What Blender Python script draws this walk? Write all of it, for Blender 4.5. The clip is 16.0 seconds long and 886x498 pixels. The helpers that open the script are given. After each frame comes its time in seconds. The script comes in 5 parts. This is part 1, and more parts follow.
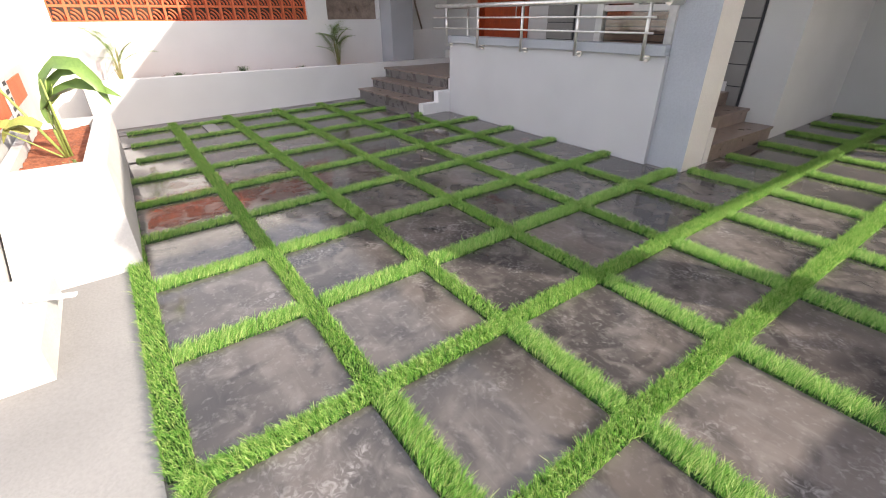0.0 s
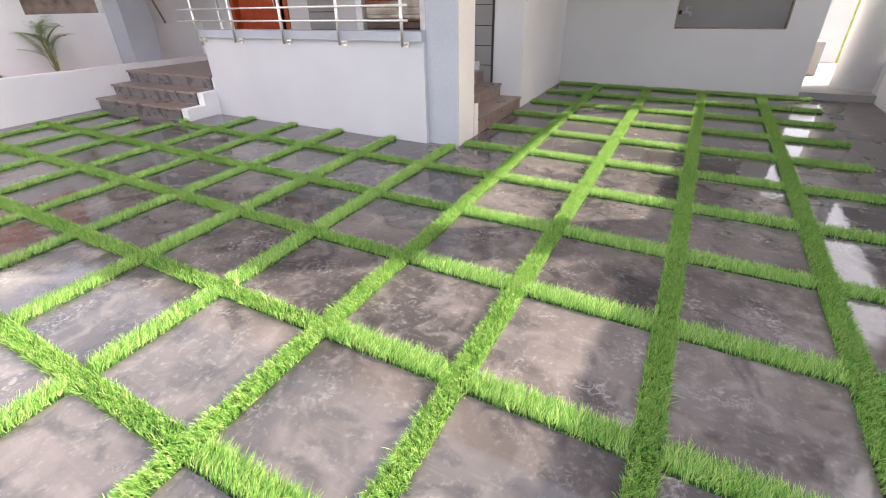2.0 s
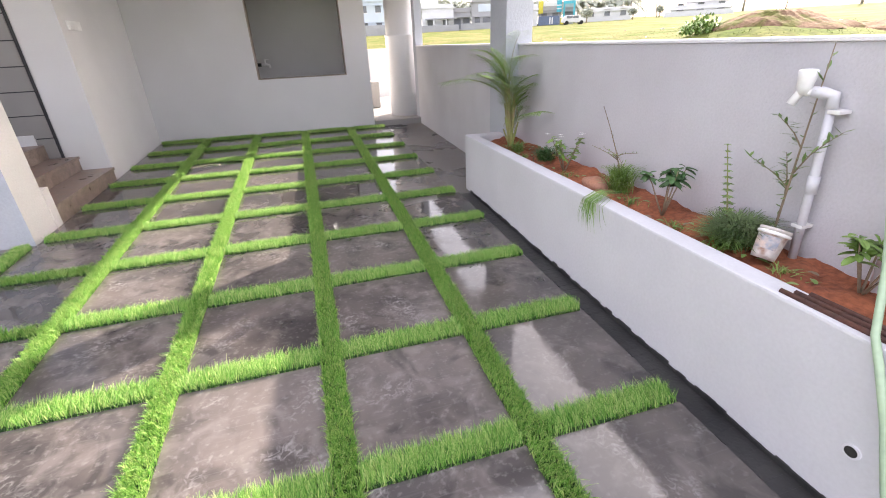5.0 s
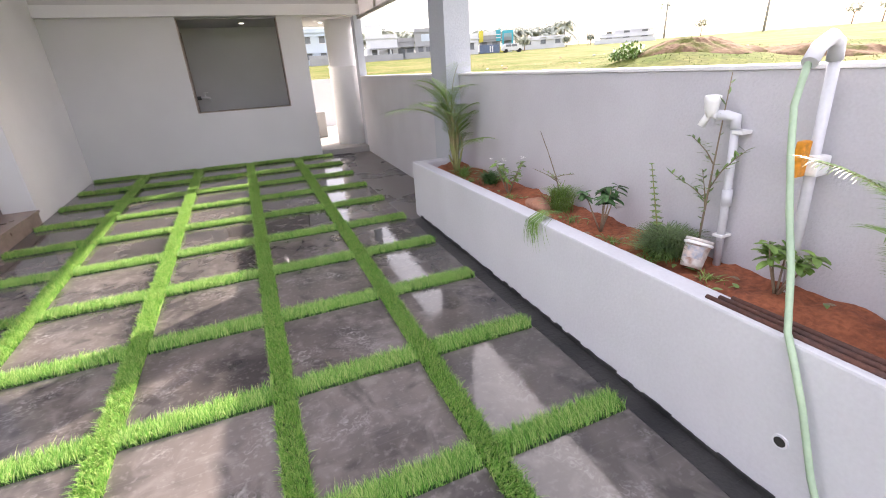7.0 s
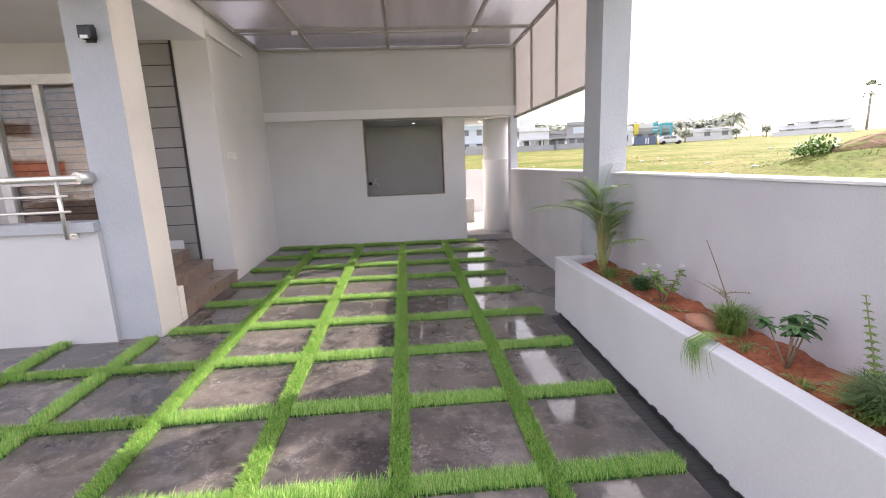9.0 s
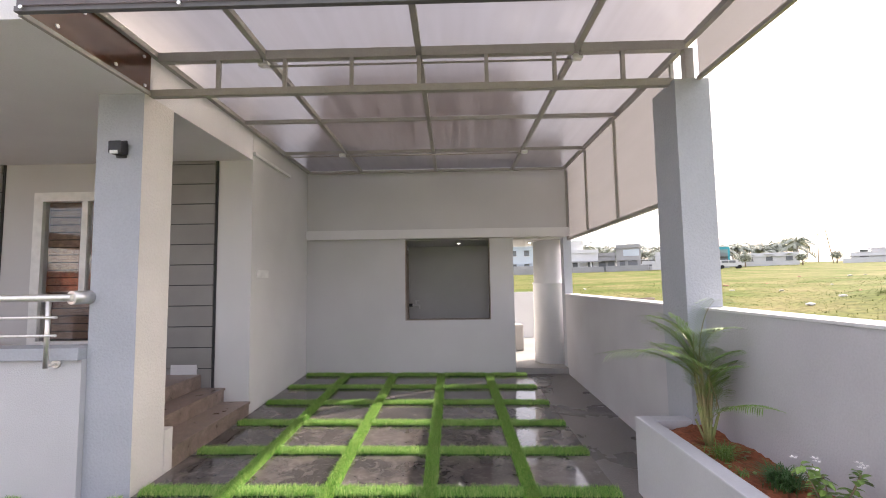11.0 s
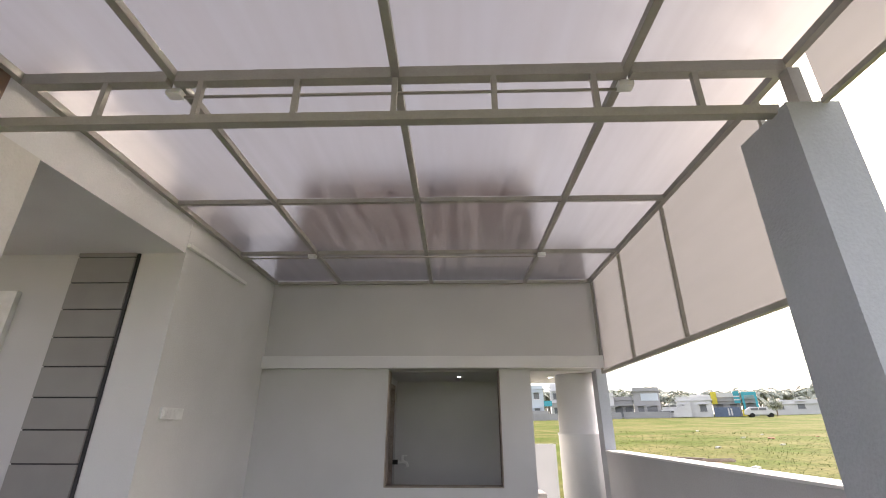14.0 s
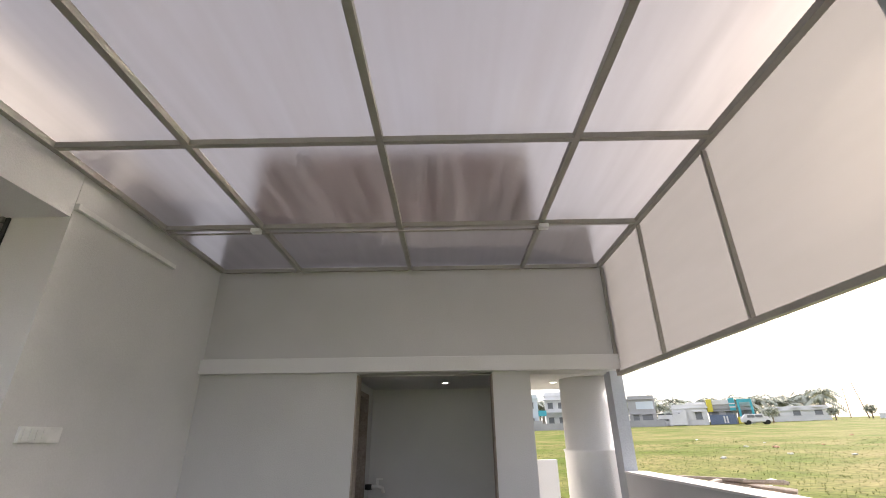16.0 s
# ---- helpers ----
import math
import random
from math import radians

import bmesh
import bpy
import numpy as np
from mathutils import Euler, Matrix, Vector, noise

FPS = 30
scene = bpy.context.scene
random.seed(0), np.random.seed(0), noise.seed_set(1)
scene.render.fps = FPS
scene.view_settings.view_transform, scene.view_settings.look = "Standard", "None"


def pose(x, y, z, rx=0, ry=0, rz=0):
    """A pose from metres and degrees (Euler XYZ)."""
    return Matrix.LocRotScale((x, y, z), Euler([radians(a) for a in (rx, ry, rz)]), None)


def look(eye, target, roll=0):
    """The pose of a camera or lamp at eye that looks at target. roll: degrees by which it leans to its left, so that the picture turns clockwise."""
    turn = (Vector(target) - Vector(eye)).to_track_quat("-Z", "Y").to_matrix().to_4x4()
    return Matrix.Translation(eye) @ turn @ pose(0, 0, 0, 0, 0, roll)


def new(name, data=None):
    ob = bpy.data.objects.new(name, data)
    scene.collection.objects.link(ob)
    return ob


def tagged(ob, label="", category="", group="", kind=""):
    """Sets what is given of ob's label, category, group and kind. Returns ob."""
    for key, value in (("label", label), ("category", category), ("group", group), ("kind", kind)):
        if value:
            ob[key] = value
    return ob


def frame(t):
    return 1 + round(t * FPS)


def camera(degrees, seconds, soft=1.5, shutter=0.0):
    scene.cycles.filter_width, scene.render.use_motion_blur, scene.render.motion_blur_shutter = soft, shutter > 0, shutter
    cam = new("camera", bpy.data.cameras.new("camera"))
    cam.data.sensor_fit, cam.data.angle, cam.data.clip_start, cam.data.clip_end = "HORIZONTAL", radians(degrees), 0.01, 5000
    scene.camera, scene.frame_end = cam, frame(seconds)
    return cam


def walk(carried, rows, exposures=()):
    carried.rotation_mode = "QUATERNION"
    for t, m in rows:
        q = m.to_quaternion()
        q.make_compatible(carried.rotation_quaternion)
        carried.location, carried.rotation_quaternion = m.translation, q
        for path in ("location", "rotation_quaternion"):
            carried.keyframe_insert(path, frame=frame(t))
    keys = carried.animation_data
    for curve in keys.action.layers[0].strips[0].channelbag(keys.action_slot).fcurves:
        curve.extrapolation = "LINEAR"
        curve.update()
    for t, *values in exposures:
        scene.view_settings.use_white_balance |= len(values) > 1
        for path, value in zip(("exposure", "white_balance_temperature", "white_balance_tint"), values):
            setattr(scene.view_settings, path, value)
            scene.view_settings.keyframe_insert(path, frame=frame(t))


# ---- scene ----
cam = camera(90.4, 16.0, soft=1.0)
PATH = [
    (0, (-0.2, -1.408, 1.528), (-1.642, -0.386, 0.593), -0.4),
    (0.5, (-0.207, -1.384, 1.532), (-1.519, -0.231, 0.558), -0.5),
    (1, (-0.201, -1.368, 1.524), (-1.384, -0.091, 0.538), -0.6),
    (1.5, (-0.174, -1.338, 1.529), (-1.193, 0.072, 0.542), -1.0),
    (2, (-0.142, -1.309, 1.525), (-0.984, 0.219, 0.547), -1.3),
    (2.5, (-0.103, -1.288, 1.536), (-0.7, 0.359, 0.571), -1.3),
    (3, (-0.072, -1.268, 1.535), (-0.434, 0.455, 0.587), -1.4),
    (3.5, (-0.021, -1.242, 1.54), (-0.118, 0.526, 0.609), -1.6),
    (4, (0.026, -1.228, 1.552), (0.165, 0.548, 0.641), -1.8),
    (4.5, (0.06, -1.221, 1.553), (0.382, 0.545, 0.671), -2.2),
    (5, (0.079, -1.242, 1.552), (0.574, 0.498, 0.7), -2.5),
    (5.2, (0.092, -1.243, 1.558), (0.659, 0.482, 0.718), -2.6),
    (7.3, (0.109, -1.278, 1.585), (0.807, 0.441, 0.839), -3.5),
    (7.5, (0.065, -1.274, 1.603), (0.722, 0.469, 0.874), -3.4),
    (8, (0.047, -1.292, 1.607), (0.569, 0.525, 0.955), -2.9),
    (8.5, (0.049, -1.222, 1.62), (0.376, 0.683, 1.104), -2.9),
    (9, (0.114, -1.198, 1.664), (0.269, 0.759, 1.281), -2.3),
    (9.2, (0.102, -1.139, 1.666), (0.216, 0.829, 1.332), -2.1),
    (11.3, (0.23, -0.271, 1.741), (0.177, 1.708, 2.027), -0.5),
    (11.5, (0.244, -0.188, 1.733), (0.18, 1.774, 2.116), -0.2),
    (12, (0.25, 0.009, 1.734), (0.178, 1.935, 2.269), 0.3),
    (12.5, (0.232, 0.281, 1.758), (0.162, 2.177, 2.393), 0.4),
    (13, (0.253, 0.594, 1.768), (0.184, 2.469, 2.46), 0.3),
    (13.5, (0.306, 0.907, 1.776), (0.238, 2.767, 2.508), 0.3),
    (14, (0.293, 1.217, 1.77), (0.24, 3.069, 2.523), 0.1),
    (14.5, (0.3, 1.501, 1.78), (0.26, 3.347, 2.549), -0.1),
    (15, (0.342, 1.783, 1.811), (0.309, 3.626, 2.588), -0.5),
    (15.5, (0.38, 2.046, 1.812), (0.349, 3.883, 2.601), -0.6),
    (16, (0.401, 2.348, 1.83), (0.383, 4.184, 2.624), -0.7),
]
walk(cam, [(t, look(eye, target, roll)) for t, eye, target, roll in PATH],
     exposures=((0, 1.05, 6500, 11), (0.5, 1.36, 6500, 10), (1.5, 1.68, 6500, 13), (3.5, 1.96, 6500, 15), (5.2, 1.88, 6500, 16), (9.0, 1.68, 6500, 17), (12.5, 1.30, 6500, 15), (16, 1.30, 6500, 12)))

# ---- world, sun, exposure ----
SUN = Vector((1.0, 0.62, 0.60)).normalized()
world = bpy.data.worlds.new("world")
scene.world = world
world.use_nodes = True
wn, wl = world.node_tree.nodes, world.node_tree.links
wn.clear()
sky = wn.new("ShaderNodeTexSky")
sky.sky_type = "NISHITA"
sky.sun_disc = False
sky.sun_elevation = math.asin(SUN.z)
sky.sun_rotation = math.atan2(SUN.x, SUN.y)
sky.dust_density = 5.0
sky.air_density = 1.0
haze = wn.new("ShaderNodeMix")
haze.data_type = "RGBA"
haze.inputs[0].default_value = 0.6
haze.inputs[7].default_value = (5.30, 5.15, 5.35, 1)
bg = wn.new("ShaderNodeBackground")
bg.inputs[1].default_value = 0.155
wo = wn.new("ShaderNodeOutputWorld")
wl.new(sky.outputs[0], haze.inputs[6])
wl.new(haze.outputs[2], bg.inputs[0])
wl.new(bg.outputs[0], wo.inputs[0])
sun = new("sun", bpy.data.lights.new("sun", "SUN"))
sun.data.energy = 4.6
sun.data.angle = radians(0.6)
sun.data.color = (1.0, 0.90, 0.76)
sun.matrix_world = look((20, 12, 14), Vector((20, 12, 14)) - SUN)


# ---- materials ----
def material(name, base, other=None, scale=4.0, rough=0.7, metal=0.0, bump=0.0, bump_scale=60.0, fine=0.25,
             rough_var=0.0, island=0.0, per_object=0.0, spec=0.5, detail=6.0, stops=(0.35, 0.7)):
    """Two colours mixed by large noise, broken by a fine grain, with bump."""
    m = bpy.data.materials.new(name)
    m.use_nodes = True
    n, l = m.node_tree.nodes, m.node_tree.links
    b = n["Principled BSDF"]
    b.inputs["Metallic"].default_value = metal
    b.inputs["Specular IOR Level"].default_value = spec
    co = n.new("ShaderNodeTexCoord")
    big = n.new("ShaderNodeTexNoise")
    big.inputs["Scale"].default_value = scale
    big.inputs["Detail"].default_value = detail
    l.new(co.outputs["Object"], big.inputs["Vector"])
    ramp = n.new("ShaderNodeValToRGB")
    ramp.color_ramp.elements[0].position, ramp.color_ramp.elements[1].position = stops
    ramp.color_ramp.elements[0].color = (*base, 1)
    ramp.color_ramp.elements[1].color = (*(other or [c * 0.85 for c in base]), 1)
    l.new(big.outputs["Fac"], ramp.inputs[0])
    small = n.new("ShaderNodeTexNoise")
    small.inputs["Scale"].default_value = bump_scale
    small.inputs["Detail"].default_value = 4.0
    l.new(co.outputs["Object"], small.inputs["Vector"])
    grain = n.new("ShaderNodeMapRange")
    grain.inputs[1].default_value, grain.inputs[2].default_value = 0.3, 0.7
    grain.inputs[3].default_value, grain.inputs[4].default_value = 1 - fine, 1 + fine
    l.new(small.outputs["Fac"], grain.inputs[0])
    hue = n.new("ShaderNodeHueSaturation")
    l.new(ramp.outputs[0], hue.inputs["Color"])
    last = grain.outputs[0]
    for amount, source in ((island, "island"), (per_object, "object")):
        if amount:
            src = n.new("ShaderNodeNewGeometry" if source == "island" else "ShaderNodeObjectInfo")
            rng = n.new("ShaderNodeMapRange")
            rng.inputs[3].default_value, rng.inputs[4].default_value = 1 - amount, 1 + amount
            l.new(src.outputs["Random Per Island" if source == "island" else "Random"], rng.inputs[0])
            mul = n.new("ShaderNodeMath")
            mul.operation = "MULTIPLY"
            l.new(last, mul.inputs[0])
            l.new(rng.outputs[0], mul.inputs[1])
            last = mul.outputs[0]
    l.new(last, hue.inputs["Value"])
    l.new(hue.outputs[0], b.inputs["Base Color"])
    b.inputs["Roughness"].default_value = rough
    if rough_var:
        rr = n.new("ShaderNodeMapRange")
        rr.inputs[1].default_value, rr.inputs[2].default_value = 0.3, 0.7
        rr.inputs[3].default_value, rr.inputs[4].default_value = rough - rough_var, rough + rough_var
        l.new(big.outputs["Fac"], rr.inputs[0])
        l.new(rr.outputs[0], b.inputs["Roughness"])
    if bump:
        bp = n.new("ShaderNodeBump")
        bp.inputs["Strength"].default_value = bump
        bp.inputs["Distance"].default_value = 0.01
        l.new(small.outputs["Fac"], bp.inputs["Height"])
        l.new(bp.outputs[0], b.inputs["Normal"])
    return m


def polycarbonate(name, tint, clear, gloss, blur=0.16, bend=1.03):
    """Ribbed hollow sheet: spreads the light that passes, shows blurred shapes behind it."""
    m = bpy.data.materials.new(name)
    m.use_nodes = True
    n, l = m.node_tree.nodes, m.node_tree.links
    n.clear()
    out = n.new("ShaderNodeOutputMaterial")
    tr, rf, gl = n.new("ShaderNodeBsdfTranslucent"), n.new("ShaderNodeBsdfRefraction"), n.new("ShaderNodeBsdfGlossy")
    tr.inputs[0].default_value = (*tint, 1)
    rf.inputs["Color"].default_value = (*[0.40 + 0.5 * c for c in tint], 1)
    rf.inputs["Roughness"].default_value, rf.inputs["IOR"].default_value = blur, bend
    gl.inputs["Roughness"].default_value = 0.12
    co, wave, no = n.new("ShaderNodeTexCoord"), n.new("ShaderNodeTexWave"), n.new("ShaderNodeTexNoise")
    wave.inputs["Scale"].default_value, wave.inputs["Distortion"].default_value = 28.0, 0.0
    wave.bands_direction = "X"
    l.new(co.outputs["Object"], wave.inputs["Vector"])
    mp = n.new("ShaderNodeMapping")
    mp.inputs["Scale"].default_value = (6, 0.5, 3)
    no.inputs["Scale"].default_value = 1.5
    l.new(co.outputs["Object"], mp.inputs[0])
    l.new(mp.outputs[0], no.inputs["Vector"])
    mix, mix2 = n.new("ShaderNodeMixShader"), n.new("ShaderNodeMixShader")
    rng = n.new("ShaderNodeMapRange")
    rng.inputs[1].default_value, rng.inputs[2].default_value = 0.3, 0.7
    rng.inputs[3].default_value, rng.inputs[4].default_value = clear * 0.9, clear * 1.1
    l.new(no.outputs["Fac"], rng.inputs[0])
    l.new(rng.outputs[0], mix.inputs[0])
    l.new(tr.outputs[0], mix.inputs[1])
    l.new(rf.outputs[0], mix.inputs[2])
    lw, pw, am = n.new("ShaderNodeLayerWeight"), n.new("ShaderNodeMath"), n.new("ShaderNodeMath")
    lw.inputs[0].default_value = 0.5
    pw.operation, am.operation = "POWER", "MULTIPLY_ADD"
    pw.inputs[1].default_value = 3.5
    am.inputs[1].default_value, am.inputs[2].default_value = 0.5, gloss * 0.5
    l.new(lw.outputs["Facing"], pw.inputs[0])
    l.new(pw.outputs[0], am.inputs[0])
    l.new(am.outputs[0], mix2.inputs[0])
    l.new(mix.outputs[0], mix2.inputs[1])
    l.new(gl.outputs[0], mix2.inputs[2])
    bp = n.new("ShaderNodeBump")
    bp.inputs["Strength"].default_value, bp.inputs["Distance"].default_value = 0.05, 0.003
    l.new(wave.outputs["Fac"], bp.inputs["Height"])
    l.new(bp.outputs[0], gl.inputs["Normal"])
    l.new(mix2.outputs[0], out.inputs[0])
    return m


def glass(name, tint=(1, 1, 1), rough=0.02):
    m = bpy.data.materials.new(name)
    m.use_nodes = True
    b = m.node_tree.nodes["Principled BSDF"]
    b.inputs["Base Color"].default_value = (*tint, 1)
    b.inputs["Transmission Weight"].default_value = 1.0
    b.inputs["Roughness"].default_value = rough
    b.inputs["IOR"].default_value = 1.45
    return m


def glowing(name, colour, strength):
    m = bpy.data.materials.new(name)
    m.use_nodes = True
    b = m.node_tree.nodes["Principled BSDF"]
    b.inputs["Emission Color"].default_value = (*colour, 1)
    b.inputs["Emission Strength"].default_value = strength
    return m


def slab_material():
    """Burnished dark cement: cloudy tone, chalky smears, scuffs and a patchy gloss."""
    m = bpy.data.materials.new("slab_floor")
    m.use_nodes = True
    n, l = m.node_tree.nodes, m.node_tree.links
    b = n["Principled BSDF"]
    co, info, add = n.new("ShaderNodeTexCoord"), n.new("ShaderNodeObjectInfo"), n.new("ShaderNodeVectorMath")
    mul = n.new("ShaderNodeMath")
    mul.operation = "MULTIPLY"
    mul.inputs[1].default_value = 60.0
    l.new(info.outputs["Random"], mul.inputs[0])
    l.new(co.outputs["Object"], add.inputs[0])
    l.new(mul.outputs[0], add.inputs[1])

    def cloud(scale, detail, distort, lo, hi, stretch=None):
        t, rg = n.new("ShaderNodeTexNoise"), n.new("ShaderNodeMapRange")
        t.inputs["Scale"].default_value, t.inputs["Detail"].default_value, t.inputs["Distortion"].default_value = scale, detail, distort
        rg.inputs[1].default_value, rg.inputs[2].default_value = lo, hi
        if stretch:
            mp = n.new("ShaderNodeMapping")
            mp.inputs["Scale"].default_value = stretch
            mp.inputs["Rotation"].default_value = (0, 0, 0.6)
            l.new(add.outputs[0], mp.inputs[0])
            l.new(mp.outputs[0], t.inputs["Vector"])
        else:
            l.new(add.outputs[0], t.inputs["Vector"])
        l.new(t.outputs["Fac"], rg.inputs[0])
        return rg.outputs[0]

    def mixed(a, b_, fac, amount):
        mx, mm = n.new("ShaderNodeMix"), n.new("ShaderNodeMath")
        mx.data_type = "RGBA"
        mm.operation = "MULTIPLY"
        mm.inputs[1].default_value = amount
        l.new(fac, mm.inputs[0])
        l.new(mm.outputs[0], mx.inputs[0])
        if isinstance(a, tuple):
            mx.inputs[6].default_value = (*a, 1)
        else:
            l.new(a, mx.inputs[6])
        mx.inputs[7].default_value = (*b_, 1)
        return mx.outputs[2]
    tone = cloud(1.5, 9, 0.4, 0.36, 0.66)
    spots = cloud(6, 8, 0.8, 0.50, 0.70)
    zone = cloud(3.2, 4, 0.5, 0.56, 0.70)
    stroke = cloud(26, 12, 1.6, 0.48, 0.66)
    scuff = cloud(5, 10, 0.3, 0.60, 0.70, (0.8, 16, 1))
    blotch = cloud(3.0, 9, 1.4, 0.53, 0.66)
    speck = cloud(34, 6, 0.2, 0.56, 0.74)
    chalk = n.new("ShaderNodeMath")
    chalk.operation = "MULTIPLY"
    l.new(zone, chalk.inputs[0])
    l.new(stroke, chalk.inputs[1])
    c = mixed((0.046, 0.042, 0.042), (0.128, 0.110, 0.102), tone, 1.0)
    c = mixed(c, (0.026, 0.025, 0.026), blotch, 0.62)
    c = mixed(c, (0.20, 0.178, 0.168), spots, 0.45)
    c = mixed(c, (0.25, 0.235, 0.23), speck, 0.3)
    c = mixed(c, (0.50, 0.48, 0.48), chalk.outputs[0], 0.30)
    c = mixed(c, (0.34, 0.33, 0.33), scuff, 0.06)
    val, hue = n.new("ShaderNodeMapRange"), n.new("ShaderNodeHueSaturation")
    val.inputs[3].default_value, val.inputs[4].default_value = 0.82, 1.2
    l.new(info.outputs["Random"], val.inputs[0])
    l.new(val.outputs[0], hue.inputs["Value"])
    l.new(c, hue.inputs["Color"])
    l.new(hue.outputs[0], b.inputs["Base Color"])
    rr = n.new("ShaderNodeMapRange")
    rr.inputs[3].default_value, rr.inputs[4].default_value = 0.05, 0.22
    b.inputs["Specular IOR Level"].default_value = 0.75
    l.new(spots, rr.inputs[0])
    l.new(rr.outputs[0], b.inputs["Roughness"])
    t, bp = n.new("ShaderNodeTexNoise"), n.new("ShaderNodeBump")
    t.inputs["Scale"].default_value, t.inputs["Detail"].default_value = 14.0, 6.0
    bp.inputs["Strength"].default_value, bp.inputs["Distance"].default_value = 0.10, 0.006
    l.new(add.outputs[0], t.inputs["Vector"])
    l.new(t.outputs["Fac"], bp.inputs["Height"])
    l.new(bp.outputs[0], b.inputs["Normal"])
    return m


def turf_material():
    """Thin plastic fibres: each its own green, some light passing through."""
    m = bpy.data.materials.new("turf")
    m.use_nodes = True
    n, l = m.node_tree.nodes, m.node_tree.links
    b, out = n["Principled BSDF"], n["Material Output"]
    geo, co, no, ramp = n.new("ShaderNodeNewGeometry"), n.new("ShaderNodeTexCoord"), n.new("ShaderNodeTexNoise"), n.new("ShaderNodeValToRGB")
    no.inputs["Scale"].default_value, no.inputs["Detail"].default_value = 7.0, 3.0
    l.new(co.outputs["Object"], no.inputs["Vector"])
    els = ramp.color_ramp.elements
    els[0].position, els[0].color = 0.0, (0.018, 0.075, 0.008, 1)
    els[1].position, els[1].color = 1.0, (0.70, 0.78, 0.32, 1)
    for p, c in ((0.35, (0.16, 0.41, 0.06)), (0.75, (0.38, 0.60, 0.16))):
        e = els.new(p)
        e.color = (*c, 1)
    add = n.new("ShaderNodeMath")
    add.operation = "MULTIPLY_ADD"
    add.inputs[1].default_value = 0.18
    mul = n.new("ShaderNodeMath")
    mul.operation = "MULTIPLY"
    mul.inputs[1].default_value = 0.95
    l.new(geo.outputs["Random Per Island"], mul.inputs[0])
    l.new(no.outputs["Fac"], add.inputs[0])
    l.new(mul.outputs[0], add.inputs[2])
    l.new(add.outputs[0], ramp.inputs[0])
    l.new(ramp.outputs[0], b.inputs["Base Color"])
    b.inputs["Roughness"].default_value = 0.5
    b.inputs["Specular IOR Level"].default_value = 0.35
    tr, mix = n.new("ShaderNodeBsdfTranslucent"), n.new("ShaderNodeMixShader")
    l.new(ramp.outputs[0], tr.inputs[0])
    mix.inputs[0].default_value = 0.42
    l.new(b.outputs[0], mix.inputs[1])
    l.new(tr.outputs[0], mix.inputs[2])
    l.new(mix.outputs[0], out.inputs[0])
    return m


M = {}
M["white_wall"] = material("white_wall", (0.76, 0.755, 0.77), (0.71, 0.705, 0.72), 1.5, 0.85, bump=0.35, bump_scale=90, fine=0.03)
M["parapet_wall"] = material("parapet_wall", (0.57, 0.57, 0.59), (0.53, 0.53, 0.55), 1.6, 0.88, bump=0.35, bump_scale=90, fine=0.03)
M["rough_white"] = material("rough_white", (0.55, 0.535, 0.53), (0.48, 0.47, 0.465), 2.5, 0.9, bump=0.8, bump_scale=45, fine=0.04)
M["grey_wall"] = material("grey_wall", (0.60, 0.595, 0.60), (0.56, 0.555, 0.56), 1.2, 0.85, bump=0.3, bump_scale=120, fine=0.03)
M["kerb_wall"] = material("kerb_wall", (0.60, 0.60, 0.63), (0.55, 0.55, 0.58), 1.8, 0.88, bump=0.22, bump_scale=60, fine=0.03)
M["compound_wall"] = material("compound_wall", (0.55, 0.545, 0.575), (0.49, 0.48, 0.51), 1.6, 0.88, bump=0.4, bump_scale=80, fine=0.04)
M["cream_wall"] = material("cream_wall", (0.68, 0.66, 0.64), (0.64, 0.62, 0.60), 2.0, 0.85, bump=0.6, bump_scale=55, fine=0.03)
M["blue_grey"] = material("blue_grey", (0.43, 0.45, 0.495), (0.39, 0.41, 0.455), 2.0, 0.85, bump=0.45, bump_scale=55, fine=0.04)
M["side_wall"] = material("side_wall", (0.71, 0.705, 0.705), (0.66, 0.655, 0.655), 1.4, 0.85, bump=0.3, bump_scale=100, fine=0.03)
M["panel_grey"] = material("panel_grey", (0.30, 0.29, 0.283), (0.265, 0.255, 0.25), 3.0, 0.75, bump=0.2, bump_scale=150, fine=0.05)
M["groove"] = material("groove", (0.05, 0.05, 0.055), None, 5, 0.8)
M["cement"] = material("cement", (0.31, 0.30, 0.295), (0.24, 0.232, 0.228), 1.2, 0.8, bump=0.3, bump_scale=60, fine=0.06)
M["slab_floor"] = slab_material()
M["dark_edge"] = material("dark_edge", (0.014, 0.014, 0.015), (0.045, 0.043, 0.042), 3, 0.45, rough_var=0.12, bump=0.3, fine=0.15)
M["court_cement"] = material("court_cement", (0.10, 0.092, 0.088), (0.20, 0.18, 0.165), 2.2, 0.32, rough_var=0.14, bump=0.1, fine=0.2, detail=10)
M["granite"] = material("granite", (0.17, 0.128, 0.108), (0.31, 0.24, 0.205), 8, 0.35, rough_var=0.1, fine=0.3, bump_scale=140, bump=0.03)
M["granite_dark"] = material("granite_dark", (0.115, 0.105, 0.105), (0.17, 0.152, 0.148), 8, 0.3, rough_var=0.1, fine=0.3, bump_scale=140, bump=0.03)
M["turf"] = turf_material()
M["turf_back"] = material("turf_back", (0.012, 0.045, 0.008), None, 20, 0.9)
M["soil"] = material("soil", (0.34, 0.11, 0.05), (0.20, 0.062, 0.03), 6, 0.95, bump=1.0, bump_scale=40, fine=0.3)
M["terracotta"] = material("terracotta", (0.62, 0.15, 0.06), (0.52, 0.12, 0.05), 5, 0.8, fine=0.08, bump=0.2)
